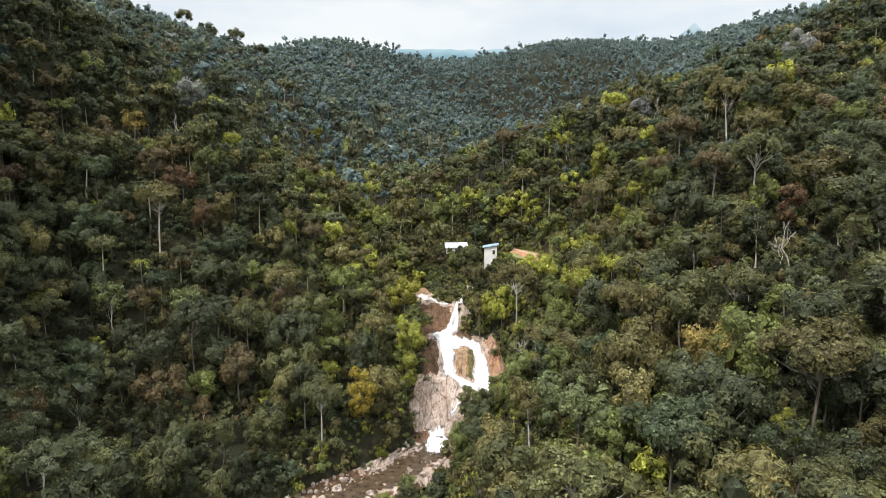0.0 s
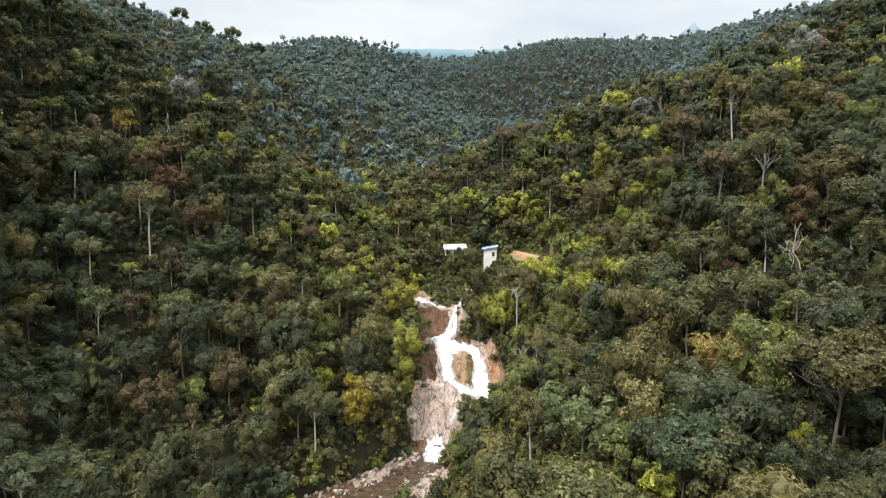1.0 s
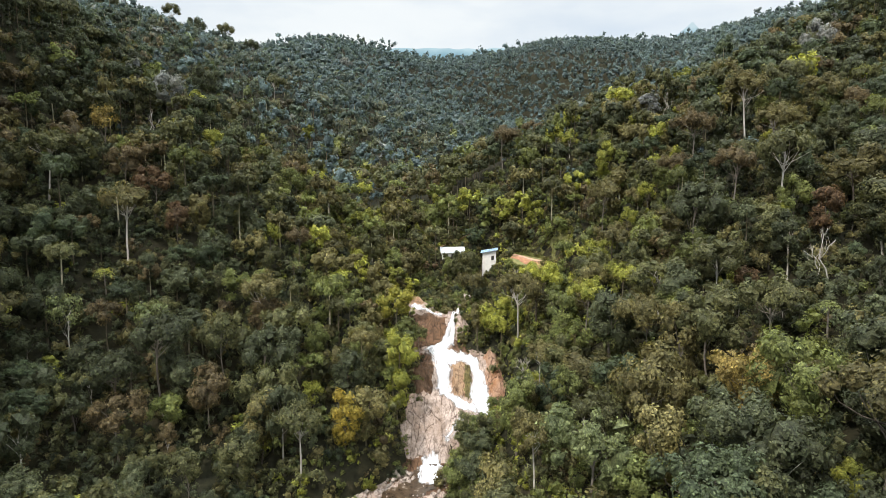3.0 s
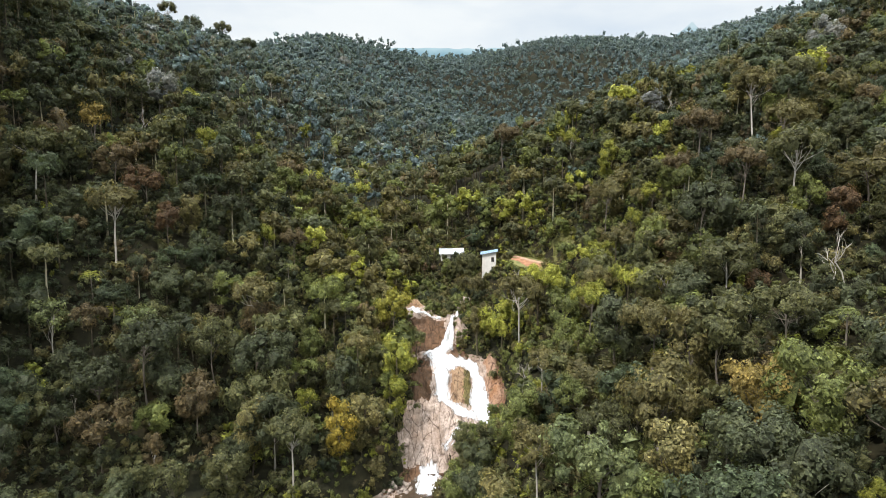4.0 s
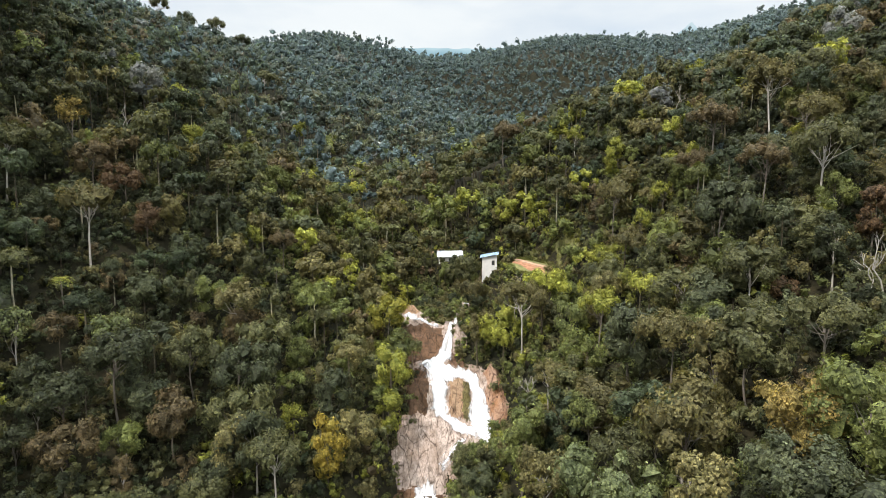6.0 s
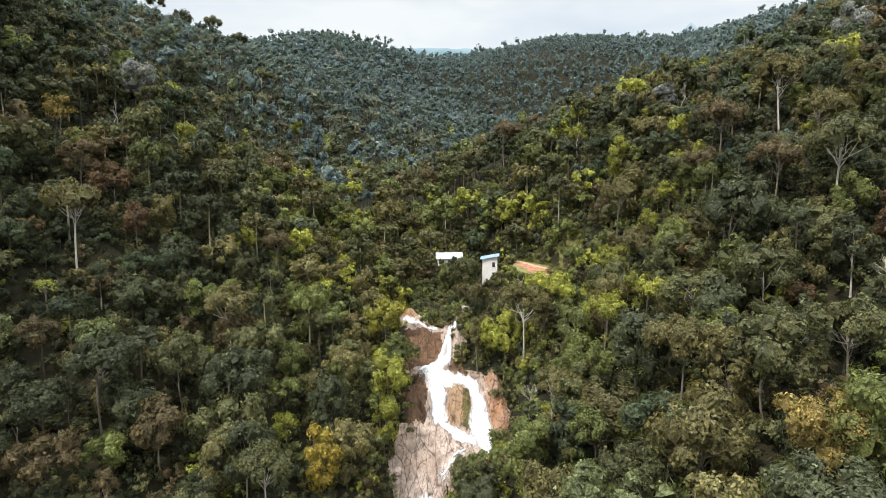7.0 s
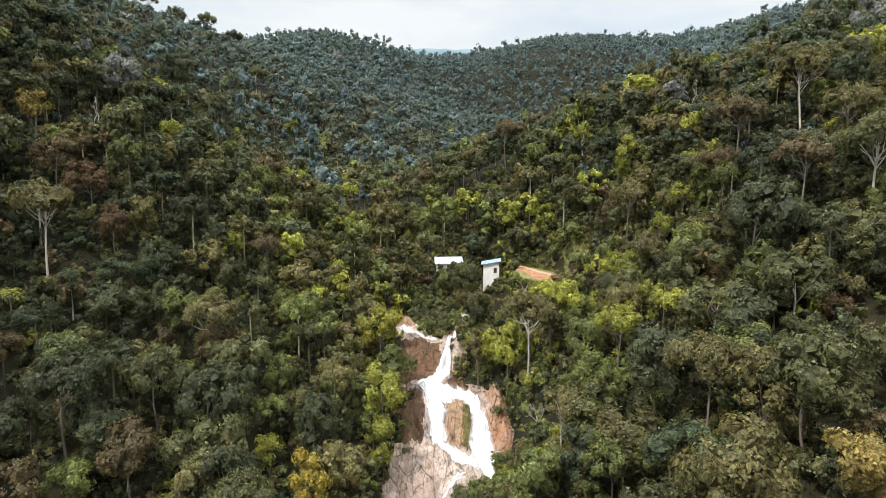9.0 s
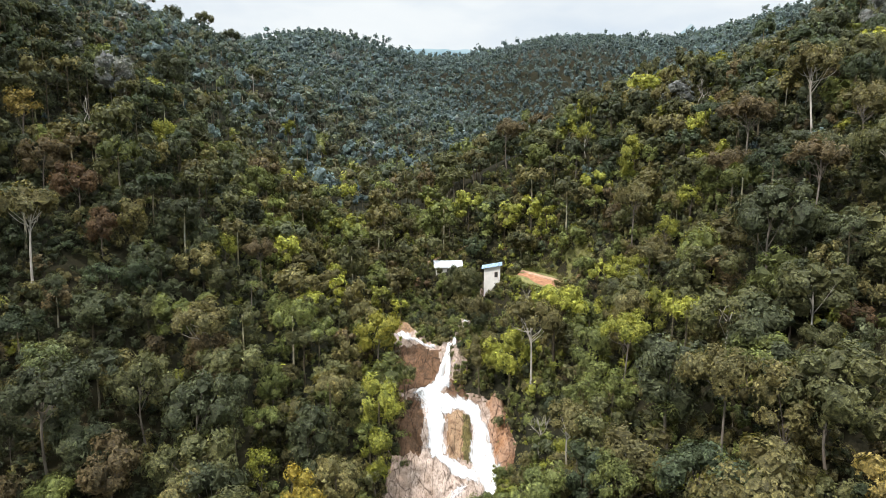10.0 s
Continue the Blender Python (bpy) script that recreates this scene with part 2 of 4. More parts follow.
# ---- the lie of the land ----
NEAR_HILLS = [
    6.2, 16.5, 7.5, -10.1, 18.5, 17.9, 33.1, 9.6,
    24.6, 2.9, 7.4, -17.4, 10, 1.5, 19.3, 24.3,
    70.8, -31.2, 15.5, 5.2, 3.3, 53.3, 2.6, 55.8,
    79.4, 10.6, 43.5, -2.3, -22.7, 34.3, 7.1, 57.8,
    16.8, 14.2, 2.4, -12.4, 68, 22.6, 43.6, 43.3,
]
FAR_HILLS = [
    -3.7, -82.6, 81, 102.8, -36.1, 11.5, 122.3, -107.7, -25.1,
    -6.9, 152.6, 108.1, 11.6, 56.2, 90.4, 16, 210.1, 206.4,
    -243.5, 221.4, -57, 127.1, 44.4, -138.6, 243.4, -149.7, 2.9,
    -229.8, 292.5, 50.7, 139.4, 53.7, 219.4, -30.2, 228.7, 230,
    -104.8, 58.3, -82.8, 106, -12, 66, 101.7, 25.4, -2.1,
    402.2, 153.8, 230, 135.1, 185, 138.6, 160.6, 134.6, 335.6,
]


def smooth(e0, e1, v):
    u = np.clip((v - e0) / (e1 - e0), 0, 1)
    return u * u * (3 - 2 * u)


def lattice(ix, iy, seed):
    h = np.sin(ix * 127.1 + iy * 311.7 + seed * 74.7) * 43758.5453
    return h - np.floor(h)


def value_noise(x, y, seed=0):
    ix, iy = np.floor(x), np.floor(y)
    fx, fy = x - ix, y - iy
    ux, uy = fx * fx * (3 - 2 * fx), fy * fy * (3 - 2 * fy)
    a, b = lattice(ix, iy, seed), lattice(ix + 1, iy, seed)
    c, d = lattice(ix, iy + 1, seed), lattice(ix + 1, iy + 1, seed)
    return (a * (1 - ux) + b * ux) * (1 - uy) + (c * (1 - ux) + d * ux) * uy


def fractal(x, y, scale, seed=0, octaves=4):
    total, amp = 0, 1.0
    for k in range(octaves):
        total = total + amp * (value_noise(x / scale, y / scale, seed + 13 * k) - 0.5)
        scale, amp = scale * 0.5, amp * 0.5
    return total


def hills(x, y):
    z = np.full(np.shape(x), -30.0)
    k = 0
    for b in (60, 130, 200, 270, 340):
        for a in (-280, -200, -120, -40, 40, 120, 200, 280):
            z = z + NEAR_HILLS[k] * np.exp(-((x - a) ** 2 + (y - b) ** 2) / 7688.0)
            k += 1
    k = 0
    for b in (450, 650, 850, 1050, 1250, 1450):
        for a in (-800, -600, -400, -200, 0, 200, 400, 600, 800):
            z = z + FAR_HILLS[k] * np.exp(-((x - a) ** 2 + (y - b) ** 2) / 51200.0)
            k += 1
    # unseen steep shoulder outside the view, added to shade the left slope
    return z + (80 + 75 * smooth(140, 230, y)) * np.exp(-((x + 0.93 * y + 19) / 30.0) ** 2) * smooth(95, 155, y) * (1 - smooth(340, 430, y))


# the stream, by its y: edges of the bare rock on both sides, height of the bed
BED = (
    (60, -91, -77, -29), (110, -70, -54, -27), (130, -53, -35, -25.5), (143, -41, -19, -24.6), (153, -32.5, -7.5, -24.1), (162, -21, -1, -23.8),
    (172, -11.5, 3.2, -23.6), (177, -8.8, 3.2, -23.3), (180, -7.8, 3.4, -22), (184, -8.6, 6.5, -18.7), (188, -9.7, 17, -15.3), (191, -9.5, 18.6, -12.8),
    (194, -7.5, 18.6, -10.8), (197, -6, 18.4, -9), (201, -5, 18.2, -7.4), (207.6, -5.4, 18.2, -4.9), (211, -5.2, 17.8, -3.4), (215, -5, 15.5, -1.6),
    (218, -6, 10.6, -0.2), (222, -7.6, 8.2, 1.4), (227, -8.4, 7.2, 4.2), (233.4, -9.4, 5.4, 7.4), (237, -10, 0.6, 9), (241, -11, -3, 10.4),
    (245, -12, -4.5, 11.2), (250, -12.4, -6.5, 12.2), (254, -11.6, -8.5, 13), (258, -10.4, -10.2, 14),
)
BED_Y, BED_Z = [b[0] for b in BED], [b[3] for b in BED]
BED_X, BED_W = [(b[1] + b[2]) / 2 for b in BED], [(b[2] - b[1]) / 2 for b in BED]
# the narrow gully down which the stream comes from the houses: y, middle, half width, height
GULLY = ((228, 4.6, 2.2, 4.7), (235, 5.6, 1.2, 8.2), (245, 9, 0.3, 11.2), (255, 13, 0.5, 14), (265, 16.5, 0.5, 17.2), (275, 20, 0.2, 21), (290, 25, 0.2, 27))


def bed(x, y):
    """Distance past the bare rock's edge, and the height of the bed."""
    d = np.abs(x - np.interp(y, BED_Y, BED_X)) - np.interp(y, BED_Y, BED_W) + 6 * smooth(256, 260, y)
    z = np.interp(y, BED_Y, BED_Z)
    gy = [g[0] for g in GULLY]
    e = np.abs(x - np.interp(y, gy, [g[1] for g in GULLY])) - np.interp(y, gy, [g[2] for g in GULLY]) + 400 * (1 - smooth(224, 229, y))
    near = e < d
    d, z = np.where(near, e, d), np.where(near, np.interp(y, gy, [g[3] for g in GULLY]), z)
    return d, z + 0.5 * np.maximum(0, d)


CLEAR = ((39, 258, 12, 9, 27.5, 0.32), (23, 272, 5, 7, 25.5, 0), (6, 284, 8, 5, 27.5, 0))   # cleared ground: x, y, half sizes, height, rise


def land(x, y):
    x, y = np.asarray(x, float), np.asarray(y, float)
    z = hills(x, y) + 2.5 * fractal(x, y, 45, 5, 3) * smooth(20, 80, np.abs(x) + 20)
    # the bank dips beside the foot of the falls, to show it to the camera
    z = z - 8.0 * np.exp(-((x - 15) / 8.0) ** 2 - ((y - 182) / 10.0) ** 2)
    for cx, cy, rx, ry, h, rise in CLEAR:
        w = 1 - smooth(0.8, 1.5, np.hypot((x - cx) / rx, (y - cy) / ry))
        z = z * (1 - w) + (h + rise * (y - cy)) * w
    d, b = bed(x, y)
    flats = smooth(85, 105, y) * (1 - smooth(165, 180, y)) * (x > np.interp(y, BED_Y, BED_X)) * (1 - smooth(0, 9, x))
    b = b - 0.4 * np.maximum(0, d) * flats
    w = (1 - smooth(0.3 + 30 * flats, 9 + 42 * flats, d)) * smooth(40, 70, y) * (1 - smooth(285, 295, y))
    return z * (1 - w) + (b - 1.6) * w


def mesh_of(name, verts, quads, mat, smooth_faces=True, tint=None, uv=None, inner=None):
    """A mesh from arrays of vertices and of faces; a face whose last two corners are the same is a triangle."""
    me = bpy.data.meshes.new(name)
    verts, quads = np.asarray(verts, np.float32), np.asarray(quads, np.int32)
    four = quads[:, 3] != quads[:, 2]
    use = np.ones(quads.shape, bool)
    use[:, 3] = four
    corners = quads[use]
    me.vertices.add(len(verts))
    me.vertices.foreach_set("co", verts.ravel())
    me.loops.add(len(corners))
    me.loops.foreach_set("vertex_index", corners)
    me.polygons.add(len(quads))
    me.polygons.foreach_set("loop_start", np.r_[0, np.cumsum(3 + four)[:-1]].astype(np.int32))
    me.polygons.foreach_set("use_smooth", four if smooth_faces is None else np.full(len(quads), smooth_faces))
    if tint is not None:
        at = me.attributes.new("tint", "FLOAT_COLOR", "POINT")
        at.data.foreach_set("color", np.c_[tint, np.ones(len(tint))].astype(np.float32).ravel())
    if uv is not None:
        layer = me.uv_layers.new(name="UVMap")
        layer.data.foreach_set("uv", np.asarray(uv, np.float32)[corners].ravel())
    me.materials.append(mat)
    if inner is not None:       # faces of the dense inside of a crown
        me.materials.append(FAR_LEAF)
        me.polygons.foreach_set("material_index", np.asarray(inner, np.int32))
    me.update(calc_edges=True)
    me.validate()
    return me


def grid_quads(nu, nv):
    i = (np.arange(nv - 1)[:, None] * nu + np.arange(nu - 1)[None, :]).ravel()
    return np.stack([i, i + 1, i + 1 + nu, i + nu], 1)


def part(name, me, parent, label="", colour=None):
    ob = new(name, me)
    ob.parent = parent
    if colour:
        ob.color = (*colour, 1)
    if label:
        tagged(ob, label)
    return ob


# ground: one sheet, fine in the valley and coarse towards the horizon
def build_ground():
    u = np.linspace(-1, 1, 181)
    xs = 150 * u + 2650 * np.sign(u) * np.abs(u) ** 3.2
    ys = np.concatenate([np.linspace(-700, 60, 20), np.arange(64, 330, 3.0), 330 + 2200 * np.linspace(0, 1, 90) ** 1.5])
    X, Y = np.meshgrid(xs, ys)
    V = np.stack([X, Y, land(X, Y)], -1).reshape(-1, 3)
    tagged(new("ground", mesh_of("ground", V, grid_quads(len(xs), len(ys)), FLOOR)),
           "dark leaf-littered forest floor of a steep jungle valley", "ground", kind="structure")


build_ground()


def ledges(x, y):
    """Broken shelves and joints of the bare granite."""
    step = fractal(x + 0.4 * y, y, 9, 31, 3) * 2.2
    shelf = np.floor(step * 2.2 + 0.6 * fractal(x, y, 3, 8, 2)) / 2.2
    return 0.45 * step + 0.75 * shelf + 0.5 * fractal(x, y, 2.2, 17, 3)


def plates(x, y, size, seed):
    """Broken plates of rock: each cell of a jittered lattice has its own height and tilt, with a notch along the joints."""
    u, v = (0.83 * x + 0.56 * y) / size, (-0.56 * x + 0.83 * y) / (size * 2.0)
    best = np.full(np.shape(x), 9.0)
    second = np.full(np.shape(x), 9.0)
    height = np.zeros(np.shape(x))
    for i in (-1, 0, 1):
        for j in (-1, 0, 1):
            ci, cj = np.floor(u) + i, np.floor(v) + j
            du, dv = u - ci - lattice(ci, cj, seed), v - cj - lattice(ci, cj, seed + 1)
            r = np.hypot(du, dv)
            own = lattice(ci, cj, seed + 2) - 0.5 + 0.8 * du * (lattice(ci, cj, seed + 3) - 0.5) + 0.8 * dv * (lattice(ci, cj, seed + 4) - 0.5)
            near = r < best
            second = np.where(near, best, np.minimum(second, r))
            height = np.where(near, own, height)
            best = np.where(near, r, best)
    return height - 0.45 * (1 - smooth(0.0, 0.10, second - best))


def rock_height(x, y):
    d, b = bed(x, y)
    z = b + (ledges(x, y) + 1.35 * plates(x, y, 2.8, 61) + 0.5 * plates(x, y, 1.1, 71)) * smooth(176, 182, y) + 0.3 * fractal(x, y, 1.6, 3, 3)
    # the rib that parts the two falls, the dome above the chute, and the broken wall beside the falls
    rib = (1 - smooth(0.7, 1.0, np.abs((x - 8.2) / 3.7))) * smooth(196.5, 200, y) * (1 - smooth(210, 214.5, y))
    dome = 1 - smooth(0.3, 1.0, np.hypot((x + 9.8) / 3.4, (y - 250) / 4))
    cheek = (1 - smooth(0.5, 1.0, np.hypot((x + 3.5) / 6.5, (y - 231) / 8)))
    wall = smooth(16.9, 19.4, x + 0.8 * fractal(x, y, 3, 23, 2)) * smooth(193, 197, y) * (1 - smooth(214, 220, y))
    left = (1 - smooth(-4.6, -1.8, x)) * smooth(198, 201, y) * (1 - smooth(213, 217, y))
    return z + 1.5 * rib + 1.0 * dome + 0.9 * cheek + (2.6 + 1.5 * plates(x, y, 2.0, 81)) * wall + 1.2 * left - 2.5 * smooth(1.2, 4.5, d)


def build_rock():
    xs, ys = np.arange(-64, 34, 0.42), np.arange(118, 284, 0.42)
    X, Y = np.meshgrid(xs, ys)
    D, _ = bed(X, Y)
    Z = rock_height(X, Y)
    V = np.stack([X, Y, Z], -1).reshape(-1, 3)
    Q = grid_quads(len(xs), len(ys))
    keep = (D.ravel()[Q] < np.where(Y.ravel()[Q] > 236, 1.6, 5)).all(1)
    Q = Q[keep]
    used, back = np.unique(Q, return_inverse=True)
    me = mesh_of("rock_bed", V[used], back.reshape(-1, 4), ROCK)
    for m in (CLIFF, WET, MOSS, RIB):
        me.materials.append(m)
    mid = V[Q].mean(1)
    x, y = mid[:, 0] + 2 * fractal(mid[:, 0], mid[:, 1], 4, 51, 3), mid[:, 1] + 3 * fractal(mid[:, 0], mid[:, 1], 4, 52, 3)
    kind = np.zeros(len(Q), np.int32)
    kind[(x > 16.4) & (y > 191) & (y < 222)] = 1                                            # iron-red wall beside the fall
    kind[(x < 3.6) & (y > 221.5) & (y < 235.5 + 0.35 * (-x))] = 2                           # wet brown cheek under the film of water
    kind[(x < -5.5) & (y > 246.5)] = 4                                                      # brown dome at the head of the film
    kind[((x > 5.4) & (x < 11) & (y > 216.5) & (y < 227)) | ((x < -2) & (y > 198.5) & (y < 219))] = 2
    kind[(x > 4.4) & (x < 9.4) & (y > 197) & (y < 214)] = 4                                 # tan face of the rib
    kind[(x > 9.2) & (x < 12.0) & (y > 197.5) & (y < 212)] = 3                              # mossy side of the rib
    kind[(y < 181) & (fractal(x, y, 6, 53, 3) > 0.1)] = 2
    me.polygons.foreach_set("material_index", kind)
    tagged(new("rock_bed", me), "pinkish granite slabs and ledges, cracked and water-stained", "rock", kind="structure")


build_rock()


def resample(points, step):
    p = np.array(points, float)
    s = np.r_[0, np.cumsum(np.hypot(np.diff(p[:, 0]), np.diff(p[:, 1])))]
    q = np.arange(0, s[-1], step)
    return np.stack([np.interp(q, s, p[:, k]) for k in range(p.shape[1])], 1), q


def water_sheet(name, points, label, lift=0.35, seed=0, thick=1.0, square=False):
    """Falling water over the rock: points x, y, width down the stream."""
    p, s = resample(points, 0.4)
    dx = np.gradient(p[:, 0])
    dy = np.gradient(p[:, 1])
    n = np.hypot(dx, dy)
    nx, ny = (np.ones(len(s)), np.zeros(len(s))) if square else (-dy / n, dx / n)
    across = np.linspace(-1, 1, 17)
    wide = p[:, 2] * 0.5 * (1 + 0.5 * fractal(s, s * 0 + seed, 3.0, seed, 3))
    off = wide[:, None] * across[None, :] + 0.8 * fractal(s[:, None] + 0 * across, across[None, :] * 2 + seed, 3.5, seed + 5, 2)
    X, Y = p[:, 0, None] + nx[:, None] * off, p[:, 1, None] + ny[:, None] * off
    # water fills hollows: the highest rock near by, but for the ragged edges
    Z = np.maximum(rock_height(X, Y), rock_height(p[:, 0], p[:, 1])[:, None] - 0.5)
    Z = Z + lift * (1 - np.abs(across) ** 3)[None, :] - 0.25 * (np.abs(across) > 0.95)[None, :]
    Z = Z + 0.35 * fractal(X * 2, Y * 0.5, 1.5, seed + 2, 3)
    V = np.stack([X, Y, Z], -1).reshape(-1, 3)
    uv = np.stack([np.broadcast_to(off, X.shape), np.broadcast_to(s[:, None], X.shape)], -1).reshape(-1, 2)
    body = np.broadcast_to(1 - np.abs(across)[None, :], X.shape) * np.minimum(1, np.minimum(s, s[-1] - s) / 2.5)[:, None]
    body = np.repeat(thick * body.reshape(-1, 1) - 0.28 * (1 - thick), 3, 1)
    return tagged(new(name, mesh_of(name, V, grid_quads(17, len(p)), WATER, tint=body, uv=uv)), label, "waterfall", kind="structure")


water_sheet("waterfall", [(18.5, 270, 1.0), (16.5, 265, 1.6), (13, 255, 1.5), (9, 245, 1.5), (6.4, 237.5, 1.9), (5.6, 235, 2.1), (4.8, 228.7, 4.0), (3.3, 223.4, 5.8), (2.6, 221.5, 7)], "narrow chute of white water between wet rocks", 0.5, 1)
water_sheet("waterfall", [(4.4, 226, 4.6), (3.2, 223.4, 6.4), (0.6, 221.4, 9.4), (-0.6, 220, 11.8), (2.4, 217, 13.4), (5.0, 214.4, 15.6), (5.6, 212.6, 15)], "foaming white water spilling over a granite ledge", 0.5, 2, 1.0, True)
water_sheet("waterfall", [(0.9, 217.5, 7), (1.6, 212, 7.0), (1.8, 207.6, 6.2), (2.0, 203, 5.4), (2.4, 198.6, 5.4), (3, 196.4, 4.5)], "broad white fall of water over granite", 0.6, 3)
water_sheet("waterfall", [(7, 218, 4), (11, 214.6, 5), (12.9, 211.8, 5.2), (13.7, 207.6, 4.8), (13.9, 203, 5.7), (13.9, 198.6, 6.6), (14.4, 195.4, 6.9), (15.2, 192.9, 6.4), (16, 190, 5.5), (16.2, 187.6, 4)], "steep white fall of water beside a red rock wall", 0.6, 4)
water_sheet("waterfall", [(0.6, 198.6, 2), (2.5, 197.6, 2.6), (6.5, 195.8, 3.4), (11.3, 193.8, 3.8), (13.2, 192, 3.4)], "white water sliding across a granite slab", 0.4, 5)
water_sheet("waterfall", [(-0.4, 182.5, 4), (-1.5, 180.3, 6.5), (-2, 177.3, 9), (-2.2, 174, 9.6), (-2.2, 170.5, 8), (-2.2, 168.4, 5)], "low foaming fall into a brown pool", 0.5, 6)
water_sheet("waterfall", [(-12, 247.5, 3), (-8.5, 243.5, 4.2), (-5, 240.5, 5), (-1, 237.4, 4.6), (3.2, 234.8, 4)], "thin white film of water over a smooth rock", 0.5, 7, 0.62)
water_sheet("waterfall", [(11, 192, 4), (6.5, 189.6, 5), (3.0, 186.5, 4.5), (1.0, 183.4, 4)], "thin film of water trickling down a pale slab", 0.3, 8, 0.5)


def build_pool():
    xs, ys = np.arange(-64, 14, 1.0), np.arange(118, 180, 1.0)
    X, Y = np.meshgrid(xs, ys)
    D, B = bed(X, Y)
    V = np.stack([X, Y, B + 0.2 + 0 * X], -1).reshape(-1, 3)
    Q = grid_quads(len(xs), len(ys))
    rim = -2.4 + 5 * fractal(X, Y, 9, 41, 3)
    Q = Q[(D.ravel()[Q] < rim.ravel()[Q]).all(1)]
    used, back = np.unique(Q, return_inverse=True)
    tagged(new("pool", mesh_of("pool", V[used], back.reshape(-1, 4), POOL)), "shallow brown stream pool among boulders", "water", kind="structure")


build_pool()


# ---- trees ----
def sprays(centre, normal, size, rng):
    """Small pointed sprays of leaves, one for each centre."""
    n = len(centre)
    t = np.cross(normal, rng.normal(size=(n, 3)))
    t /= np.linalg.norm(t, axis=1, keepdims=True) + 1e-9
    b = np.cross(normal, t)
    a, c = (size * rng.uniform(0.45, 0.75, n))[:, None], (size * rng.uniform(0.6, 1.1, n))[:, None]
    droop = normal * (-0.2 * size * rng.uniform(0, 1, n))[:, None]
    v = np.stack([centre - t * a - b * c * 0.4, centre + t * a - b * c * 0.4, centre + b * c + droop], 1)
    k = 3 * np.arange(n)
    return v.reshape(-1, 3), np.stack([k, k + 1, k + 2, k + 2], 1)


def ball_arrays(divisions):
    """A round body of small three-cornered faces."""
    bm = bmesh.new()
    bmesh.ops.create_icosphere(bm, subdivisions=divisions, radius=1)
    bm.verts.index_update()
    v = np.array([x.co for x in bm.verts])
    q = np.array([[x.index for x in f.verts] + [f.verts[2].index] for f in bm.faces])
    bm.free()
    return v, q


BALL, BLOCK = ball_arrays(2), ball_arrays(1)


def crown_arrays(rng, radius, height, lobes, sub, leaves, size, low=-0.5, tuft=0.42, open_=0.0, core=BLOCK):
    """A billowing crown round the origin: lobes, each built of smaller clumps of leaf sprays. Vertices, faces, brightness, and the lobes' middles."""
    k = lobes
    i = np.arange(k) + rng.uniform(0, 1)
    dz = np.clip(1 - (1 - low) * (i + 0.2) / (k + 0.2) + rng.normal(size=k) * 0.1, -0.98, 0.99)
    a = i * 2.39996 + rng.normal(size=k) * 0.35
    d = np.stack([np.cos(a) * np.sqrt(1 - dz ** 2), np.sin(a) * np.sqrt(1 - dz ** 2), dz], 1)
    reach = rng.uniform(0.5, 0.78, k) * (1 + 0.16 * np.sin(2 * a + rng.uniform(0, 6)))
    c = d * reach[:, None] * np.array([radius, radius, height])
    c[:, :2] *= rng.uniform(0.85, 1.15, 2)
    r = min(radius, height) * tuft * rng.uniform(0.65, 1.3, k)
    # smaller clumps over the outer side of each lobe
    w = rng.normal(size=(k, sub, 3)) * 0.75 + 0.75 * d[:, None] + np.array([0, 0, 0.25])
    w /= np.linalg.norm(w, axis=2, keepdims=True)
    cc = (c[:, None] + w * (r * 0.72)[:, None, None] * np.array([1, 1, 0.9])).reshape(-1, 3)
    rr = (r[:, None] * rng.uniform(0.3, 0.55, (k, sub))).ravel()
    out = (w * 0.7 + 0.4 * d[:, None]).reshape(-1, 3)
    # the rest of the leaves clothe the lobes themselves
    cc, rr, out = np.r_[cc, c], np.r_[rr, r * 0.86], np.r_[out, d * 0.8]
    weight = rr ** 2 * np.r_[np.full(k * sub, 1.3), np.full(k, 1.0)]
    pick = rng.choice(k * sub + k, leaves, p=weight / weight.sum())
    u = rng.normal(size=(leaves, 3)) + 0.5 * out[pick] + np.array([0, 0, 0.2])
    u /= np.linalg.norm(u, axis=1, keepdims=True)
    pos = cc[pick] + u * rr[pick, None] * rng.uniform(0.7, 1.2 + 0.4 * open_, leaves)[:, None]
    nor = 0.75 * u + 0.6 * out[pick] + 0.34 * rng.normal(size=(leaves, 3)) + np.array([0, 0, 0.1])
    nor /= np.linalg.norm(nor, axis=1, keepdims=True)
    V, Q = sprays(pos, nor, size * rng.uniform(0.65, 1.3, leaves), rng)
    shade = np.repeat(np.exp(0.26 * rng.normal(size=leaves)) * rng.uniform(0.82, 1.2, k * sub + k)[pick], 3)
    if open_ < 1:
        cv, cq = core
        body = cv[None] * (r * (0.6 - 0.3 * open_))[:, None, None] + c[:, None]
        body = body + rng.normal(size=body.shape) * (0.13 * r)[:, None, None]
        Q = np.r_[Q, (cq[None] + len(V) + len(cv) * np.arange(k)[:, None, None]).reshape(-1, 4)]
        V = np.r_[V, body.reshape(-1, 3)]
        # inner lobes coloured darker, for the shade inside a crown
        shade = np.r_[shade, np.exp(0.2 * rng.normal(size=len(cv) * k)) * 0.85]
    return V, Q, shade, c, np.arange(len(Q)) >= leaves


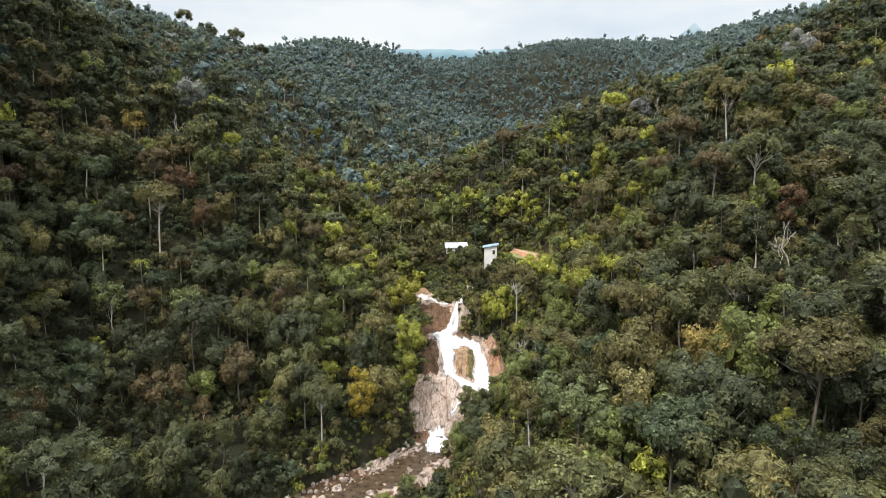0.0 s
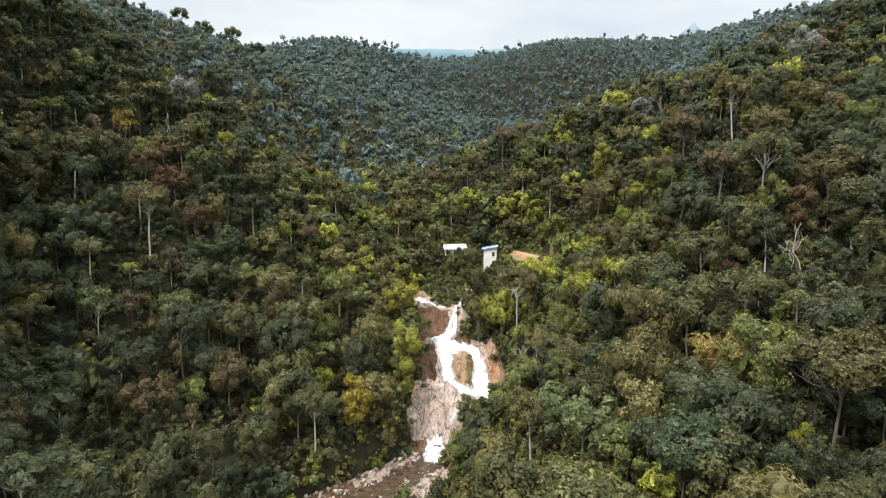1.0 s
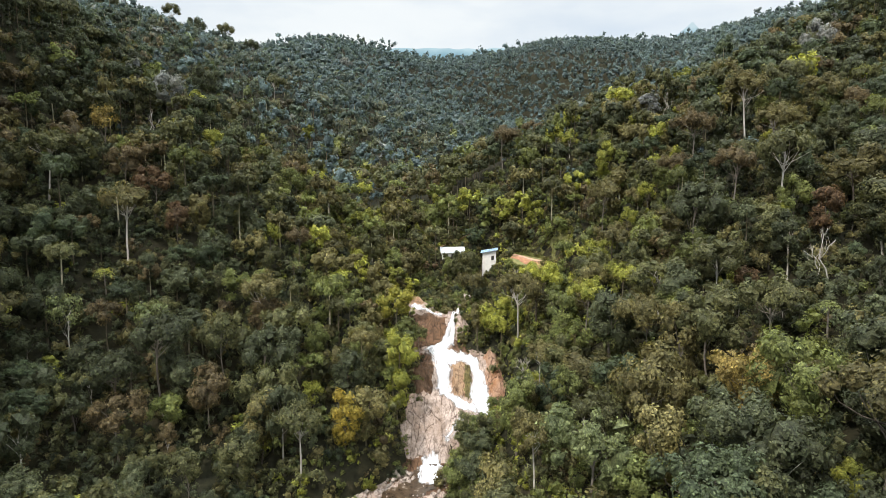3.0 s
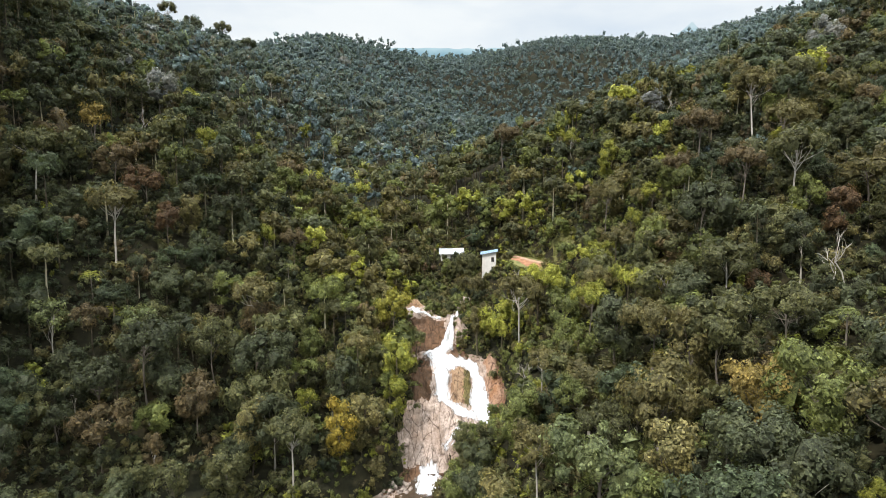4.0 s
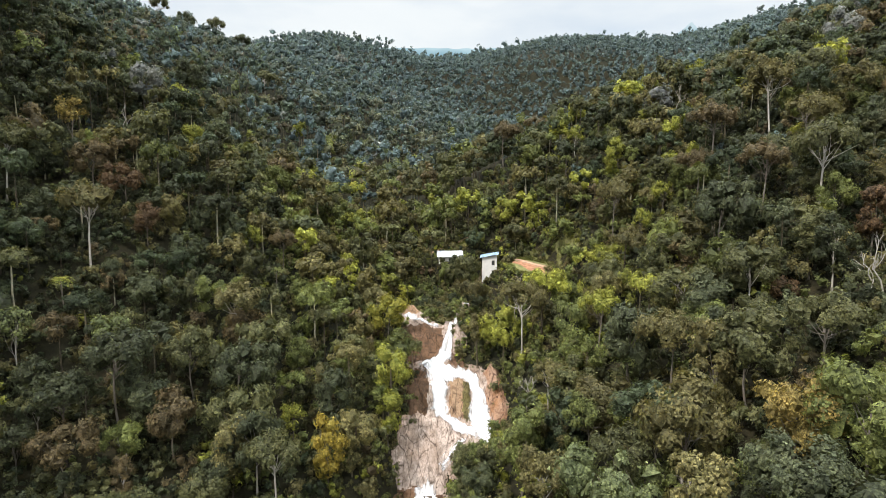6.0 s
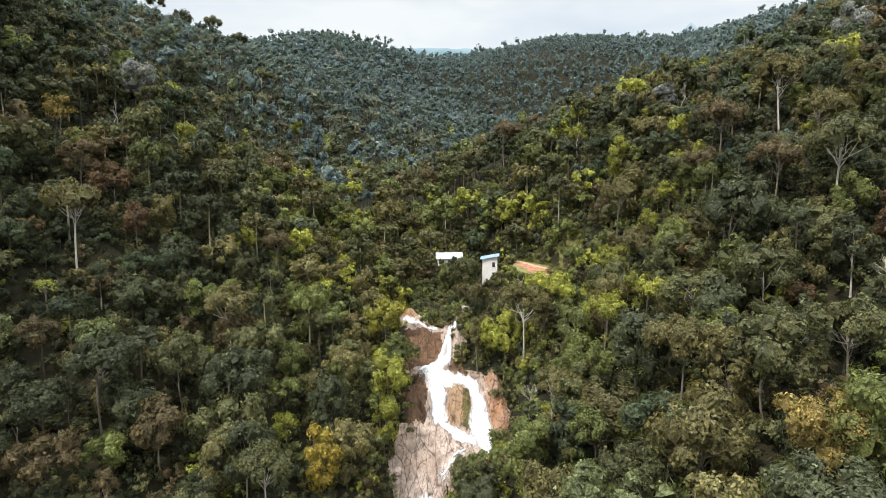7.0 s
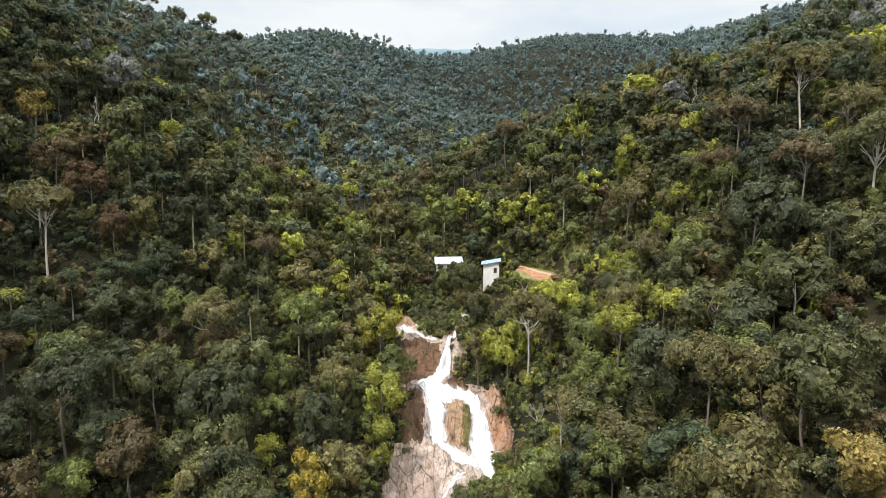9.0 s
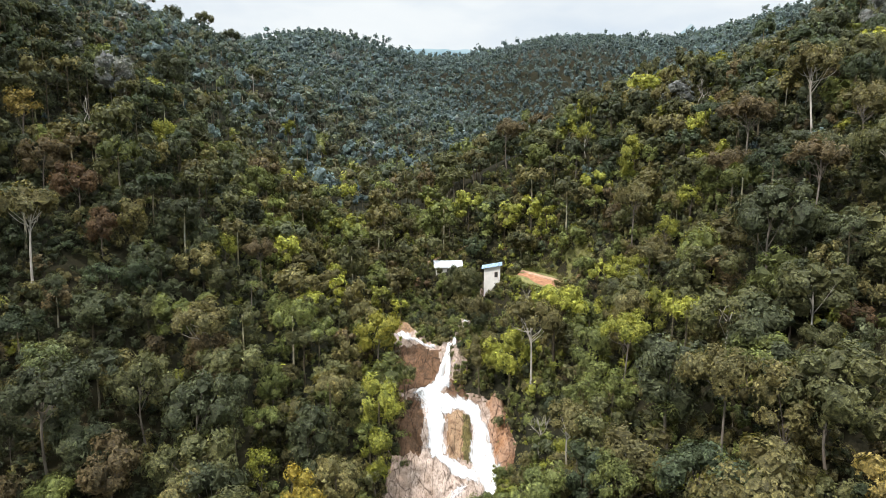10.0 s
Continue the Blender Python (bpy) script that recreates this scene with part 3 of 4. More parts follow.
def tube(points, radii, sides=6):
    """A tapered, bent limb through the points."""
    p = np.array(points, float)
    d = np.gradient(p, axis=0)
    d /= np.linalg.norm(d, axis=1, keepdims=True) + 1e-9
    ref = np.where(np.abs(d[:, 2:3]) > 0.9, np.array([[1.0, 0, 0]]), np.array([[0, 0, 1.0]]))
    a = np.cross(d, ref)
    a /= np.linalg.norm(a, axis=1, keepdims=True)
    b = np.cross(d, a)
    ang = np.arange(sides) * 2 * math.pi / sides
    ring = p[:, None] + np.array(radii)[:, None, None] * (np.cos(ang)[None, :, None] * a[:, None] + np.sin(ang)[None, :, None] * b[:, None])
    i = np.arange(len(p) - 1)[:, None] * sides
    j = np.arange(sides)[None, :]
    k = (j + 1) % sides
    return ring.reshape(-1, 3), np.stack([i + j, i + k, i + k + sides, i + j + sides], -1).reshape(-1, 4)


def joined(pieces):
    V, Q, n = [], [], 0
    for v, q in pieces:
        V.append(v)
        Q.append(q + n)
        n += len(v)
    return np.concatenate(V), np.concatenate(Q)


def limb(rng, start, end, r0, r1, bend=0.08, steps=4, sides=4):
    s, e = np.array(start, float), np.array(end, float)
    u = np.linspace(0, 1, steps)[:, None]
    p = s + (e - s) * u + np.sin(u * math.pi) * rng.normal(size=3) * bend * np.linalg.norm(e - s)
    return tube(p, np.linspace(r0, r1, steps), sides)


def trunk_arrays(rng, height, radius, targets, fork):
    """A trunk with buttressed foot, and limbs up into the clumps."""
    top = np.array([rng.normal() * 0.5, rng.normal() * 0.5, height])
    pieces = []
    u = np.linspace(0, 1, 7)
    p = top[None] * u[:, None] + np.sin(u * math.pi)[:, None] * rng.normal(size=3) * np.array([0.5, 0.5, 0])
    p[0, 2] = -1.5
    pieces.append(tube(p, radius * np.array([1.9, 1.15, 1.0, 0.9, 0.8, 0.65, 0.4]), 7))
    base = p[int(fork * 6)]
    for c in targets:
        pieces.append(limb(rng, base + (top - base) * rng.uniform(0, 0.8), c, radius * 0.42, radius * 0.1))
    return joined(pieces)


FORMS = {}


def tree_form(key, seed, radius, crown_h, bole, lobes, sub, leaves, size, low=-0.5, tuft=0.42, open_=0.0, girth=0.16, limbs=6, fork=0.6):
    rng = np.random.default_rng(seed)
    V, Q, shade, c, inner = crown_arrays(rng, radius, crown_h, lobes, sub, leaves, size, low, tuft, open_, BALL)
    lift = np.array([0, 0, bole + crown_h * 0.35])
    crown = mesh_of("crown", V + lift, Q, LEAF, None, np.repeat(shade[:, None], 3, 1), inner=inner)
    tv, tq = trunk_arrays(rng, bole + crown_h * 0.3, girth, (c + lift)[:limbs], fork)
    FORMS[key] = (mesh_of("trunk", tv, tq, BARK), crown)


for i in range(6):      # rounded canopy trees
    tree_form(("round", i), 10 + i, (5.2, 4.6, 5.6, 4.9, 5.9, 4.3)[i], (5.4, 5.6, 4.8, 5.0, 5.2, 6.0)[i], (7.6, 7.0, 8.2, 7.2, 8.0, 6.4)[i], (12, 10, 14, 9, 16, 11)[i], 7, 2300, 0.48, (-0.75, -0.9, -0.6, -0.8, -0.55, -0.95)[i], (0.40, 0.44, 0.36, 0.46, 0.35, 0.42)[i])
for i in range(3):      # tall emergents with broad crowns on open limbs
    tree_form(("broad", i), 30 + i, (6.6, 6.0, 7.0)[i], (3.4, 3.9, 3.2)[i], 13.0, (13, 11, 15)[i], 7, 2200, 0.48, -0.15, (0.52, 0.5, 0.5)[i], 0.1, 0.2, 13, 0.7)
for i in range(3):      # narrow trees hung with climbers
    tree_form(("column", i), 50 + i, (3.2, 2.8, 3.5)[i], (7.6, 7.0, 8.2)[i], 6.4, 13, 6, 1850, 0.47, -0.98, 0.56)
for i in range(3):      # airy trees with large pale leaves
    tree_form(("airy", i), 70 + i, 4.2, (4.6, 4.0, 5.0)[i], 8.6, 9, 6, 1150, 0.46, -0.6, 0.36, 0.75, 0.13, 9, 0.45)
for i in range(3):      # low bushy regrowth
    tree_form(("bush", i), 90 + i, 2.8, 3.1, 1.6, 7, 5, 500, 0.55, -0.8, 0.46, 0.0, 0.1, 4)


def palm_form(seed):
    rng = np.random.default_rng(seed)
    h = 8.5
    trunk = tube([(0, 0, -1), (0.1, 0, 2), (0.3, 0.1, 5), (0.4, 0.2, h)], [0.24, 0.18, 0.15, 0.13], 7)
    pieces = []
    for k in range(15):
        a, rise, span = k * 2.4, rng.uniform(0.1, 1.1), rng.uniform(2.1, 2.9)
        out = np.array([math.cos(a), math.sin(a), 0])
        side = np.array([-math.sin(a), math.cos(a), 0])
        u = np.linspace(0, 1, 12)
        rib = np.array([0.4, 0.2, h]) + out * (span * u)[:, None] + np.array([0, 0, 1]) * (span * (rise * u - (0.5 + rise * 0.7) * u ** 2))[:, None]
        for s in (-1, 1):
            for j in range(1, 12):
                w = 0.7 * math.sin(math.pi * min(1, 0.12 + 0.86 * u[j])) + 0.15
                root, along = rib[j], rib[j] - rib[j - 1]
                tip = root + side * s * w + along * 0.9 + np.array([0, 0, -0.3 * w])
                v = np.array([root - along * 0.45, root + along * 0.45, tip + along * 0.25, tip - along * 0.15])
                pieces.append((v, np.array([[0, 1, 2, 3]])))
    V, Q = joined(pieces)
    shade = np.repeat(rng.uniform(0.8, 1.25, len(V) // 4), 4)
    FORMS[("palm", 0)] = (mesh_of("trunk", *trunk, BARK), mesh_of("fronds", V, Q, LEAF, False, np.repeat(shade[:, None], 3, 1)))


palm_form(5)


def bare_form(key, seed, height, radius):
    rng = np.random.default_rng(seed)
    pieces = []

    def grow(start, way, length, r, level):
        end = start + way * length
        pieces.append(limb(rng, start, end, r, r * 0.55, 0.07, 5, 5))
        if level == 0:
            return
        for _ in range(4 if level > 1 else 3):
            w = way + rng.normal(size=3) * 0.5 + np.array([0, 0, 0.15])
            w /= np.linalg.norm(w)
            grow(start + way * length * rng.uniform(0.55, 1.0), w, length * rng.uniform(0.35, 0.6), r * 0.5, level - 1)

    grow(np.array([0, 0, -1.0]), np.array([0.05, 0.02, 1.0]), height * 0.6, radius, 3)
    V, Q = joined(pieces)
    FORMS[key] = (mesh_of("trunk", V, Q, BARK), None)


bare_form(("bare", 0), 3, 14, 0.19)
bare_form(("bare", 1), 8, 9, 0.14)


GREENS = {
    "deep": (0.060, 0.068, 0.039), "mid": (0.086, 0.088, 0.042), "olive": (0.121, 0.108, 0.049), "bluish": (0.054, 0.069, 0.040),
    "lime": (0.207, 0.215, 0.045), "gold": (0.27, 0.21, 0.042), "brown": (0.105, 0.081, 0.046), "russet": (0.098, 0.062, 0.036),
    # one of these is green with the blue of distant air put in
    "silver": (0.185, 0.192, 0.211), "fresh": (0.121, 0.137, 0.048), "hazed": (0.098, 0.136, 0.160),
    "yellow": (0.215, 0.205, 0.042), "gold2": (0.224, 0.172, 0.062), "lime2": (0.167, 0.175, 0.034), "silver2": (0.126, 0.145, 0.071),
}
WORDS = {"deep": "dark green", "mid": "mid-green", "olive": "olive-green", "bluish": "cool dark green", "lime": "bright yellow-green", "gold": "golden-yellow",
         "brown": "brownish", "russet": "reddish-brown", "silver": "pale silvery", "fresh": "fresh green", "yellow": "bright yellow", "gold2": "yellowish", "lime2": "yellow-green", "silver2": "pale grey-green", "hazed": "blue-green"}
SHAPES = {"round": "canopy tree with a dense rounded crown", "broad": "tall emergent tree with a broad flat crown", "column": "narrow tree hung with climbers",
          "airy": "open-crowned tree with pale limbs", "bush": "bushy young tree of the forest edge", "palm": "palm with arching feathered fronds"}
BARKS = ((0.15, 0.13, 0.105), (0.09, 0.075, 0.06), (0.38, 0.35, 0.30))


def tree(shape, i, x, y, hue, size=1.0, turn=0.0, bark=0, stretch=1.0, name="tree", wobble=1.0):
    """One tree with its foot on the ground."""
    ob = new({"palm": "palm_tree", "bush": "young_tree", "bare": "dead_tree", "broad": "emergent_tree", "column": "climber_clad_tree", "airy": "light_crowned_tree"}.get(shape, name))
    ob.empty_display_size = 1
    ob.matrix_world = Matrix.LocRotScale((x, y, float(land(x, y))), Euler((0, 0, turn)), (size, size, size * stretch))
    trunk, crown = FORMS[(shape, i)]
    part(trunk.name.split(".")[0], trunk, ob, "", BARKS[bark])
    if shape == "bare":
        return tagged(ob, "leafless pale grey dead tree among the canopy", "dead tree", "dead trees")
    part(crown.name.split(".")[0], crown, ob, "", tuple(c * wobble for c in GREENS[hue]))
    return tagged(ob, WORDS[hue] + " " + SHAPES[shape], "palm" if shape == "palm" else "tree", "jungle trees on the valley slopes")


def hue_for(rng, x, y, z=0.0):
    names = ("deep", "mid", "olive", "bluish", "fresh", "lime", "brown", "russet", "silver", "hazed")
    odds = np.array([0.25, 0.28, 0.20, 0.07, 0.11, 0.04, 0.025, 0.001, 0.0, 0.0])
    if -0.24 * y < x < 0.38 * y:        # lighter mix about the stream, its sunlit look put into leaf colour
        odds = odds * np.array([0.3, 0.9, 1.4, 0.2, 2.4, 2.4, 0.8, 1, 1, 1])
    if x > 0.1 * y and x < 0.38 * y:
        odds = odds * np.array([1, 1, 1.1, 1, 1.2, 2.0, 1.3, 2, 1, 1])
    # darker hues at both sides of the view: shade put into leaf colour
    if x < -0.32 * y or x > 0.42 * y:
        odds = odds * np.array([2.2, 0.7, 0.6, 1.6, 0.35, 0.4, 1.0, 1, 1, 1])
    slope = min(1.0, max(0.0, (z - 35) / 80))       # darker, cooler hues up the slopes, shade and haze put into leaf colour
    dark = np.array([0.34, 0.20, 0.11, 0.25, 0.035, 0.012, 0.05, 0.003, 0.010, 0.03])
    high = min(1.0, max(0.0, (y - 320) / 460))      # distant trees turn blue-grey: air haze put into the leaf colour
    haze_odds = np.array([0.04, 0.06, 0.03, 0.10, 0.01, 0.002, 0.0, 0.0, 0.05, 0.70])
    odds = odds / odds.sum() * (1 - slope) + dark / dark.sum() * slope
    odds = odds / odds.sum() * (1 - high) + haze_odds / haze_odds.sum() * high
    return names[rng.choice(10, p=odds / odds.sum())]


# trees that stand out: form, variant, x, y, colour, size, turn, bark
HEROES = [
    ('broad', 1, 26.7, 203, 'olive', 1.22, 0.7, 2),
    ('broad', 0, 94.1, 229.8, 'brown', 1.18, 1.9, 0),
    ('broad', 1, 84.4, 218.1, 'brown', 0.89, 3, 0),
    ('broad', 2, 89.6, 190.9, 'brown', 1.06, 2.4, 0),
    ('airy', 0, 77.8, 228.3, 'lime', 0.83, 4.6, 0),
    ('airy', 1, 69.1, 223.3, 'lime', 0.78, 2.3, 0),
    ('airy', 0, 91, 170.2, 'lime', 0.73, 1.3, 0),
    ('round', 1, 97, 172.8, 'fresh', 0.89, 1.4, 0),
    ('airy', 1, 65.9, 304.7, 'lime', 0.92, 4.6, 2),
    ('column', 0, 73.9, 272, 'lime', 1.06, 3.1, 0),
    ('broad', 0, 95.1, 174, 'mid', 1.3, 3.9, 2),
    ('broad', 1, 107.4, 200.4, 'olive', 1.06, 6.2, 0),
    ('column', 1, 97.1, 159.3, 'russet', 1.06, 2, 0),
    ('palm', 0, 84.7, 184.4, 'fresh', 1.18, 1.3, 2),
    ('broad', 2, 112.2, 227.1, 'olive', 1.3, 4.5, 2),
    ('bare', 0, 114.8, 251.7, 'mid', 0.83, 2.7, 2),
    ('bare', 0, 106.8, 287.8, 'mid', 0.94, 4.2, 2),
    ('broad', 0, 63.9, 237.2, 'olive', 1.06, 3.5, 0),
    ('round', 2, 76, 182.4, 'deep', 1.42, 4.1, 0),
    ('palm', 0, 59.1, 293.2, 'fresh', 1.06, 3.8, 0),
    ('broad', 1, 34.6, 324.2, 'brown', 1.18, 6, 0),
    ('broad', 2, 43.4, 180.8, 'lime', 0.89, 1.5, 0),
    ('airy', 0, 43, 221.8, 'lime', 0.65, 1.1, 2),
    ('bare', 0, 30.6, 229.5, 'mid', 1.18, 3.9, 2),
    ('round', 0, 45.2, 159.6, 'deep', 1.36, 1.5, 0),
    ('broad', 1, 49.8, 149.6, 'olive', 1, 3.2, 0),
    ('palm', 0, 44, 157.7, 'fresh', 1.18, 2.4, 0),
    ('bush', 0, 79.6, 161.4, 'russet', 1.06, 2.5, 0),
    ('bare', 0, 88.2, 147, 'mid', 1.06, 0.6, 2),
    ('bare', 1, 25.6, 181.2, 'mid', 1.18, 4.5, 2),
    ('round', 3, 57.6, 121.1, 'gold2', 1.12, 1.8, 0),
    ('column', 2, 19.2, 149.3, 'fresh', 1.12, 2.2, 0),
    ('round', 4, 29, 117.8, 'silver2', 1.3, 5.2, 0),
    ('palm', 0, 79.8, 129.9, 'fresh', 1.06, 3, 0),
    ('airy', 1, 61, 181.3, 'lime', 0.65, 2.9, 0),
    ('round', 1, 43.6, 125.7, 'olive', 1.42, 5.3, 0),
    ('broad', 2, 20.8, 130.5, 'olive', 0.94, 4.3, 2),
    ('column', 0, 54.1, 140.2, 'olive', 1.18, 5.9, 0),
    ('round', 2, 59.4, 136.8, 'mid', 1.3, 3.3, 0),
    ('broad', 0, 68.5, 130.3, 'mid', 1, 4.9, 0),
    ('round', 3, 63.5, 112.4, 'fresh', 1.3, 4.9, 0),
    ('bare', 1, 64.3, 121.1, 'mid', 1.18, 6, 2),
    ('bare', 1, 42.2, 123.9, 'mid', 1.06, 0, 2),
    ('column', 0, -25.7, 168.6, 'gold', 1, 5, 0),
    ('column', 1, -12.1, 187.6, 'lime2', 1.12, 3.8, 0),
    ('round', 3, -15.9, 231.1, 'yellow', 1.18, 3.7, 0),
    ('round', 1, -40, 202.4, 'fresh', 0.89, 0.4, 0),
    ('round', 2, -50.2, 181.5, 'deep', 1.36, 4.8, 0),
    ('broad', 2, -57.9, 199.3, 'olive', 1.18, 2.4, 2),
    ('round', 3, -54.2, 201.5, 'brown', 1.18, 5.9, 0),
    ('palm', 0, -55.3, 231.8, 'fresh', 1.18, 0.5, 0),
    ('palm', 0, -103.6, 193.2, 'lime', 1.18, 2.5, 0),
    ('palm', 0, -63.4, 219.7, 'fresh', 1.06, 4, 0),
    ('airy', 0, -83.2, 181.9, 'silver2', 1.24, 4.3, 0),
    ('airy', 1, -59.8, 145.5, 'mid', 0.94, 1.1, 0),
    ('round', 4, -79.8, 153.6, 'brown', 1.06, 2.9, 0),
    ('airy', 0, -36.1, 178.2, 'lime', 0.83, 3.8, 0),
    ('round', 0, -48.7, 151.3, 'mid', 0.94, 1.8, 0),
    ('round', 1, -61.8, 166.9, 'brown', 1.18, 0.6, 0),
    ('round', 2, -64.2, 184, 'mid', 1.18, 5.3, 0),
    ('column', 2, -26.4, 182.4, 'deep', 1.18, 4.9, 0),
    ('broad', 0, -35.2, 156.8, 'mid', 1.06, 1.6, 2),
    ('broad', 0, -104.2, 207.7, 'olive', 1.3, 4.1, 2),
    ('round', 1, -94.3, 223.3, 'russet', 0.94, 0.9, 0),
    ('round', 2, -106.4, 231.8, 'russet', 1.06, 2.2, 0),
    ('airy', 0, -134, 251, 'gold2', 1.3, 4.1, 0),
    ('round', 0, -105.2, 287.5, 'lime', 0.94, 1.1, 0),
    ('round', 1, -98, 449.6, 'lime', 1.06, 0.5, 0),
    ('round', 3, -119.5, 237, 'brown', 1.18, 3.8, 0),
    ('round', 4, -78.3, 448.4, 'fresh', 1.18, 4.9, 0),
    ('airy', 1, -66.3, 242.4, 'lime', 0.92, 3.3, 0),
    ('broad', 1, -55.9, 246, 'brown', 0.83, 4.6, 0),
    ('round', 2, -72, 296.1, 'fresh', 1.18, 2.9, 0),
    ('broad', 2, -140.7, 224.4, 'mid', 1.18, 2.4, 2),
    ('bare', 0, -125.3, 271, 'mid', 0.94, 5.4, 2),
    ('airy', 0, -104.3, 175.4, 'silver2', 1.18, 4.5, 2),
    ('round', 3, -157.8, 415.4, 'deep', 1.65, 6, 0),
    ('broad', 1, -133.8, 491.6, 'mid', 1.18, 0.5, 2),
    ('round', 0, -130.5, 298.4, 'silver', 1.53, 2.4, 0),
    ('round', 2, -120.4, 761.3, 'silver', 1.42, 6.1, 0),
    ('round', 1, 169.2, 280.6, 'silver', 1.42, 1.3, 0),
    ('round', 0, 13, 262, 'mid', 1.0, 1, 1),
    ('broad', 0, -212, 602, 'mid', 1.5, 1, 2),
    ('broad', 2, -181, 581, 'deep', 1.4, 3, 2),
    ('broad', 1, -258, 588, 'mid', 1.4, 5, 2),
    ('round', 2, -238, 596, 'deep', 1.5, 2, 1),
    ('round', 2, 9, 266, 'mid', 0.66, 2, 1),
    ('round', 1, 4.5, 271, 'fresh', 0.62, 0.6, 1),
    ('bush', 1, 12, 275, 'mid', 1.2, 0.6, 1),
    ('round', 0, 9.5, 274, 'deep', 0.62, 1.6, 1),
    ('bush', 0, 19.5, 263.5, 'mid', 0.6, 0.3, 1),
    ('bush', 2, 24.5, 263.5, 'deep', 0.55, 2.3, 1),
    ('bush', 1, 28.5, 262.5, 'olive', 0.7, 4.1, 1),
]


def open_ground(x, y):
    """True where no tree stands: the stream, the clearing and the houses."""
    d, _ = bed(x, y)
    if d < (2.8 if 184 < y < 232 and x > 6 else 0.5) and 60 < y < 290:
        return True
    return any(math.hypot((x - cx) / rx, (y - cy) / ry) < 0.8 for cx, cy, rx, ry, _, _ in CLEAR)


GRASSY = ((43, 260, 15, 9.5), (3, 292, 12, 4.5))      # rough grass: x, y, half sizes


def grassy(x, y):
    return any(math.hypot((x - cx) / rx, (y - cy) / ry) < 1 for cx, cy, rx, ry in GRASSY)


def built(x, y):
    """The houses' own ground, the red track and the stream."""
    d, _ = bed(x, y)
    if d < 0.3 and 60 < y < 290:
        return True
    u, v = (x - 39) * 0.88 - (y - 258) * 0.48, (x - 39) * 0.48 + (y - 258) * 0.88
    return (abs(x - 23) < 3.8 and abs(y - 271) < 5) or (abs(x - 6.5) < 6 and abs(y - 283) < 4) or math.hypot(u / 11.5, v / 5.5) < 0.92


def low_growth(x, y):
    """Gravel flats and bank under the houses: bushes alone, to open the camera's view."""
    if 98 < y < 165 and float(np.interp(y, BED_Y, BED_X) - np.interp(y, BED_Y, BED_W)) - 1 < x < 3:
        return True
    if (16 < x < 30 and 224 < y < 264) or (-6 < x < 12 and 240 < y < 276):
        return True
    return (-12 < x < 5 and 128 < y < 178) or (-8 < x < 20 and 252 < y < 276) or (26 <= x < 54 and 246 < y < 262) or (6 < x < 25 and 162 < y < 196)


def cap(x, y):
    """Trees kept small beside the falls and under the track, for the camera's view."""
    if 26 < x < 60 and 222 < y < 246:
        return 0.6
    return 0.78 if (2 < x < 26 and 128 < y < 198) or (24 < x < 62 and 214 < y < 246) else 2.0


WIDTH = {"round": 5.2, "broad": 6.4, "column": 3.2, "airy": 4.2, "bush": 2.8}


def room(x, y, reach):
    """Largest size at which that reach leaves the stream in the camera's view."""
    if y < 100 or y > 262:
        return 2.0
    if y < 180 and x > -6:
        return max(0.35, (x - 2.0) / (0.85 * reach))
    return max(0.4, (float(bed(x, y)[0]) + 0.6) / (0.6 * reach)) if y > 165 else 2.0


def scatter(rng, x0, x1, y0, y1, gap, inside):
    """Points at least a gap apart, on a jittered lattice."""
    pts = []
    for row, y in enumerate(np.arange(y0, y1, gap * 0.87)):
        for x in np.arange(x0 + (row % 2) * gap / 2, x1, gap):
            px, py = x + rng.uniform(-0.46, 0.46) * gap, y + rng.uniform(-0.46, 0.46) * gap
            if inside(px, py):
                pts.append((px, py))
    return pts


def near_hero(x, y):
    """Room round a tree that stands out, more towards the camera to show it."""
    for h in HEROES:
        if abs(x - h[2]) > 12 or abs(y - h[3]) > 26:
            continue
        front = 2.1 if h[4] in ("lime", "lime2", "gold", "gold2", "yellow", "russet", "brown") or h[7] == 2 or h[0] in ("bare", "palm") else 1.5
        r = {"broad": 8.0, "round": 7.0, "bush": 4.5}.get(h[0], 6.2) * min(1.1, h[5])
        dy = y - h[3]
        if math.hypot(x - h[2], dy / (front if dy < 0 else 1.0)) < r:
            return True
    return False


rng = np.random.default_rng(7)
for h in HEROES:
    tree(*h[:5], h[5] * 1.08, *h[6:], stretch=1.12 if h[0] != "bush" else 1.0)
for x, y in scatter(rng, -190, 190, 72, 172, 7.0, lambda x, y: abs(x) < 0.84 * y + 12 and not open_ground(x, y) and not near_hero(x, y)):
    d, _ = bed(x, y)
    shape = rng.choice(("round", "broad", "column", "airy", "bush"), p=(0.46, 0.12, 0.22, 0.08, 0.12))
    if low_growth(x, y):
        shape = "bush"
    elif d < 6:
        shape = rng.choice(("bush", "column", "round"), p=(0.4, 0.3, 0.3))
    n = sum(1 for k in FORMS if k[0] == shape)
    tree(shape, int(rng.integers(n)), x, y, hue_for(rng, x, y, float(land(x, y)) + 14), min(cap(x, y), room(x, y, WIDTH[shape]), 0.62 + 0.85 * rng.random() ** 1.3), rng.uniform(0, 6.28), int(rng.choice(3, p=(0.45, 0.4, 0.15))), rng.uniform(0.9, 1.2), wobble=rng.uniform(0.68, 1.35))


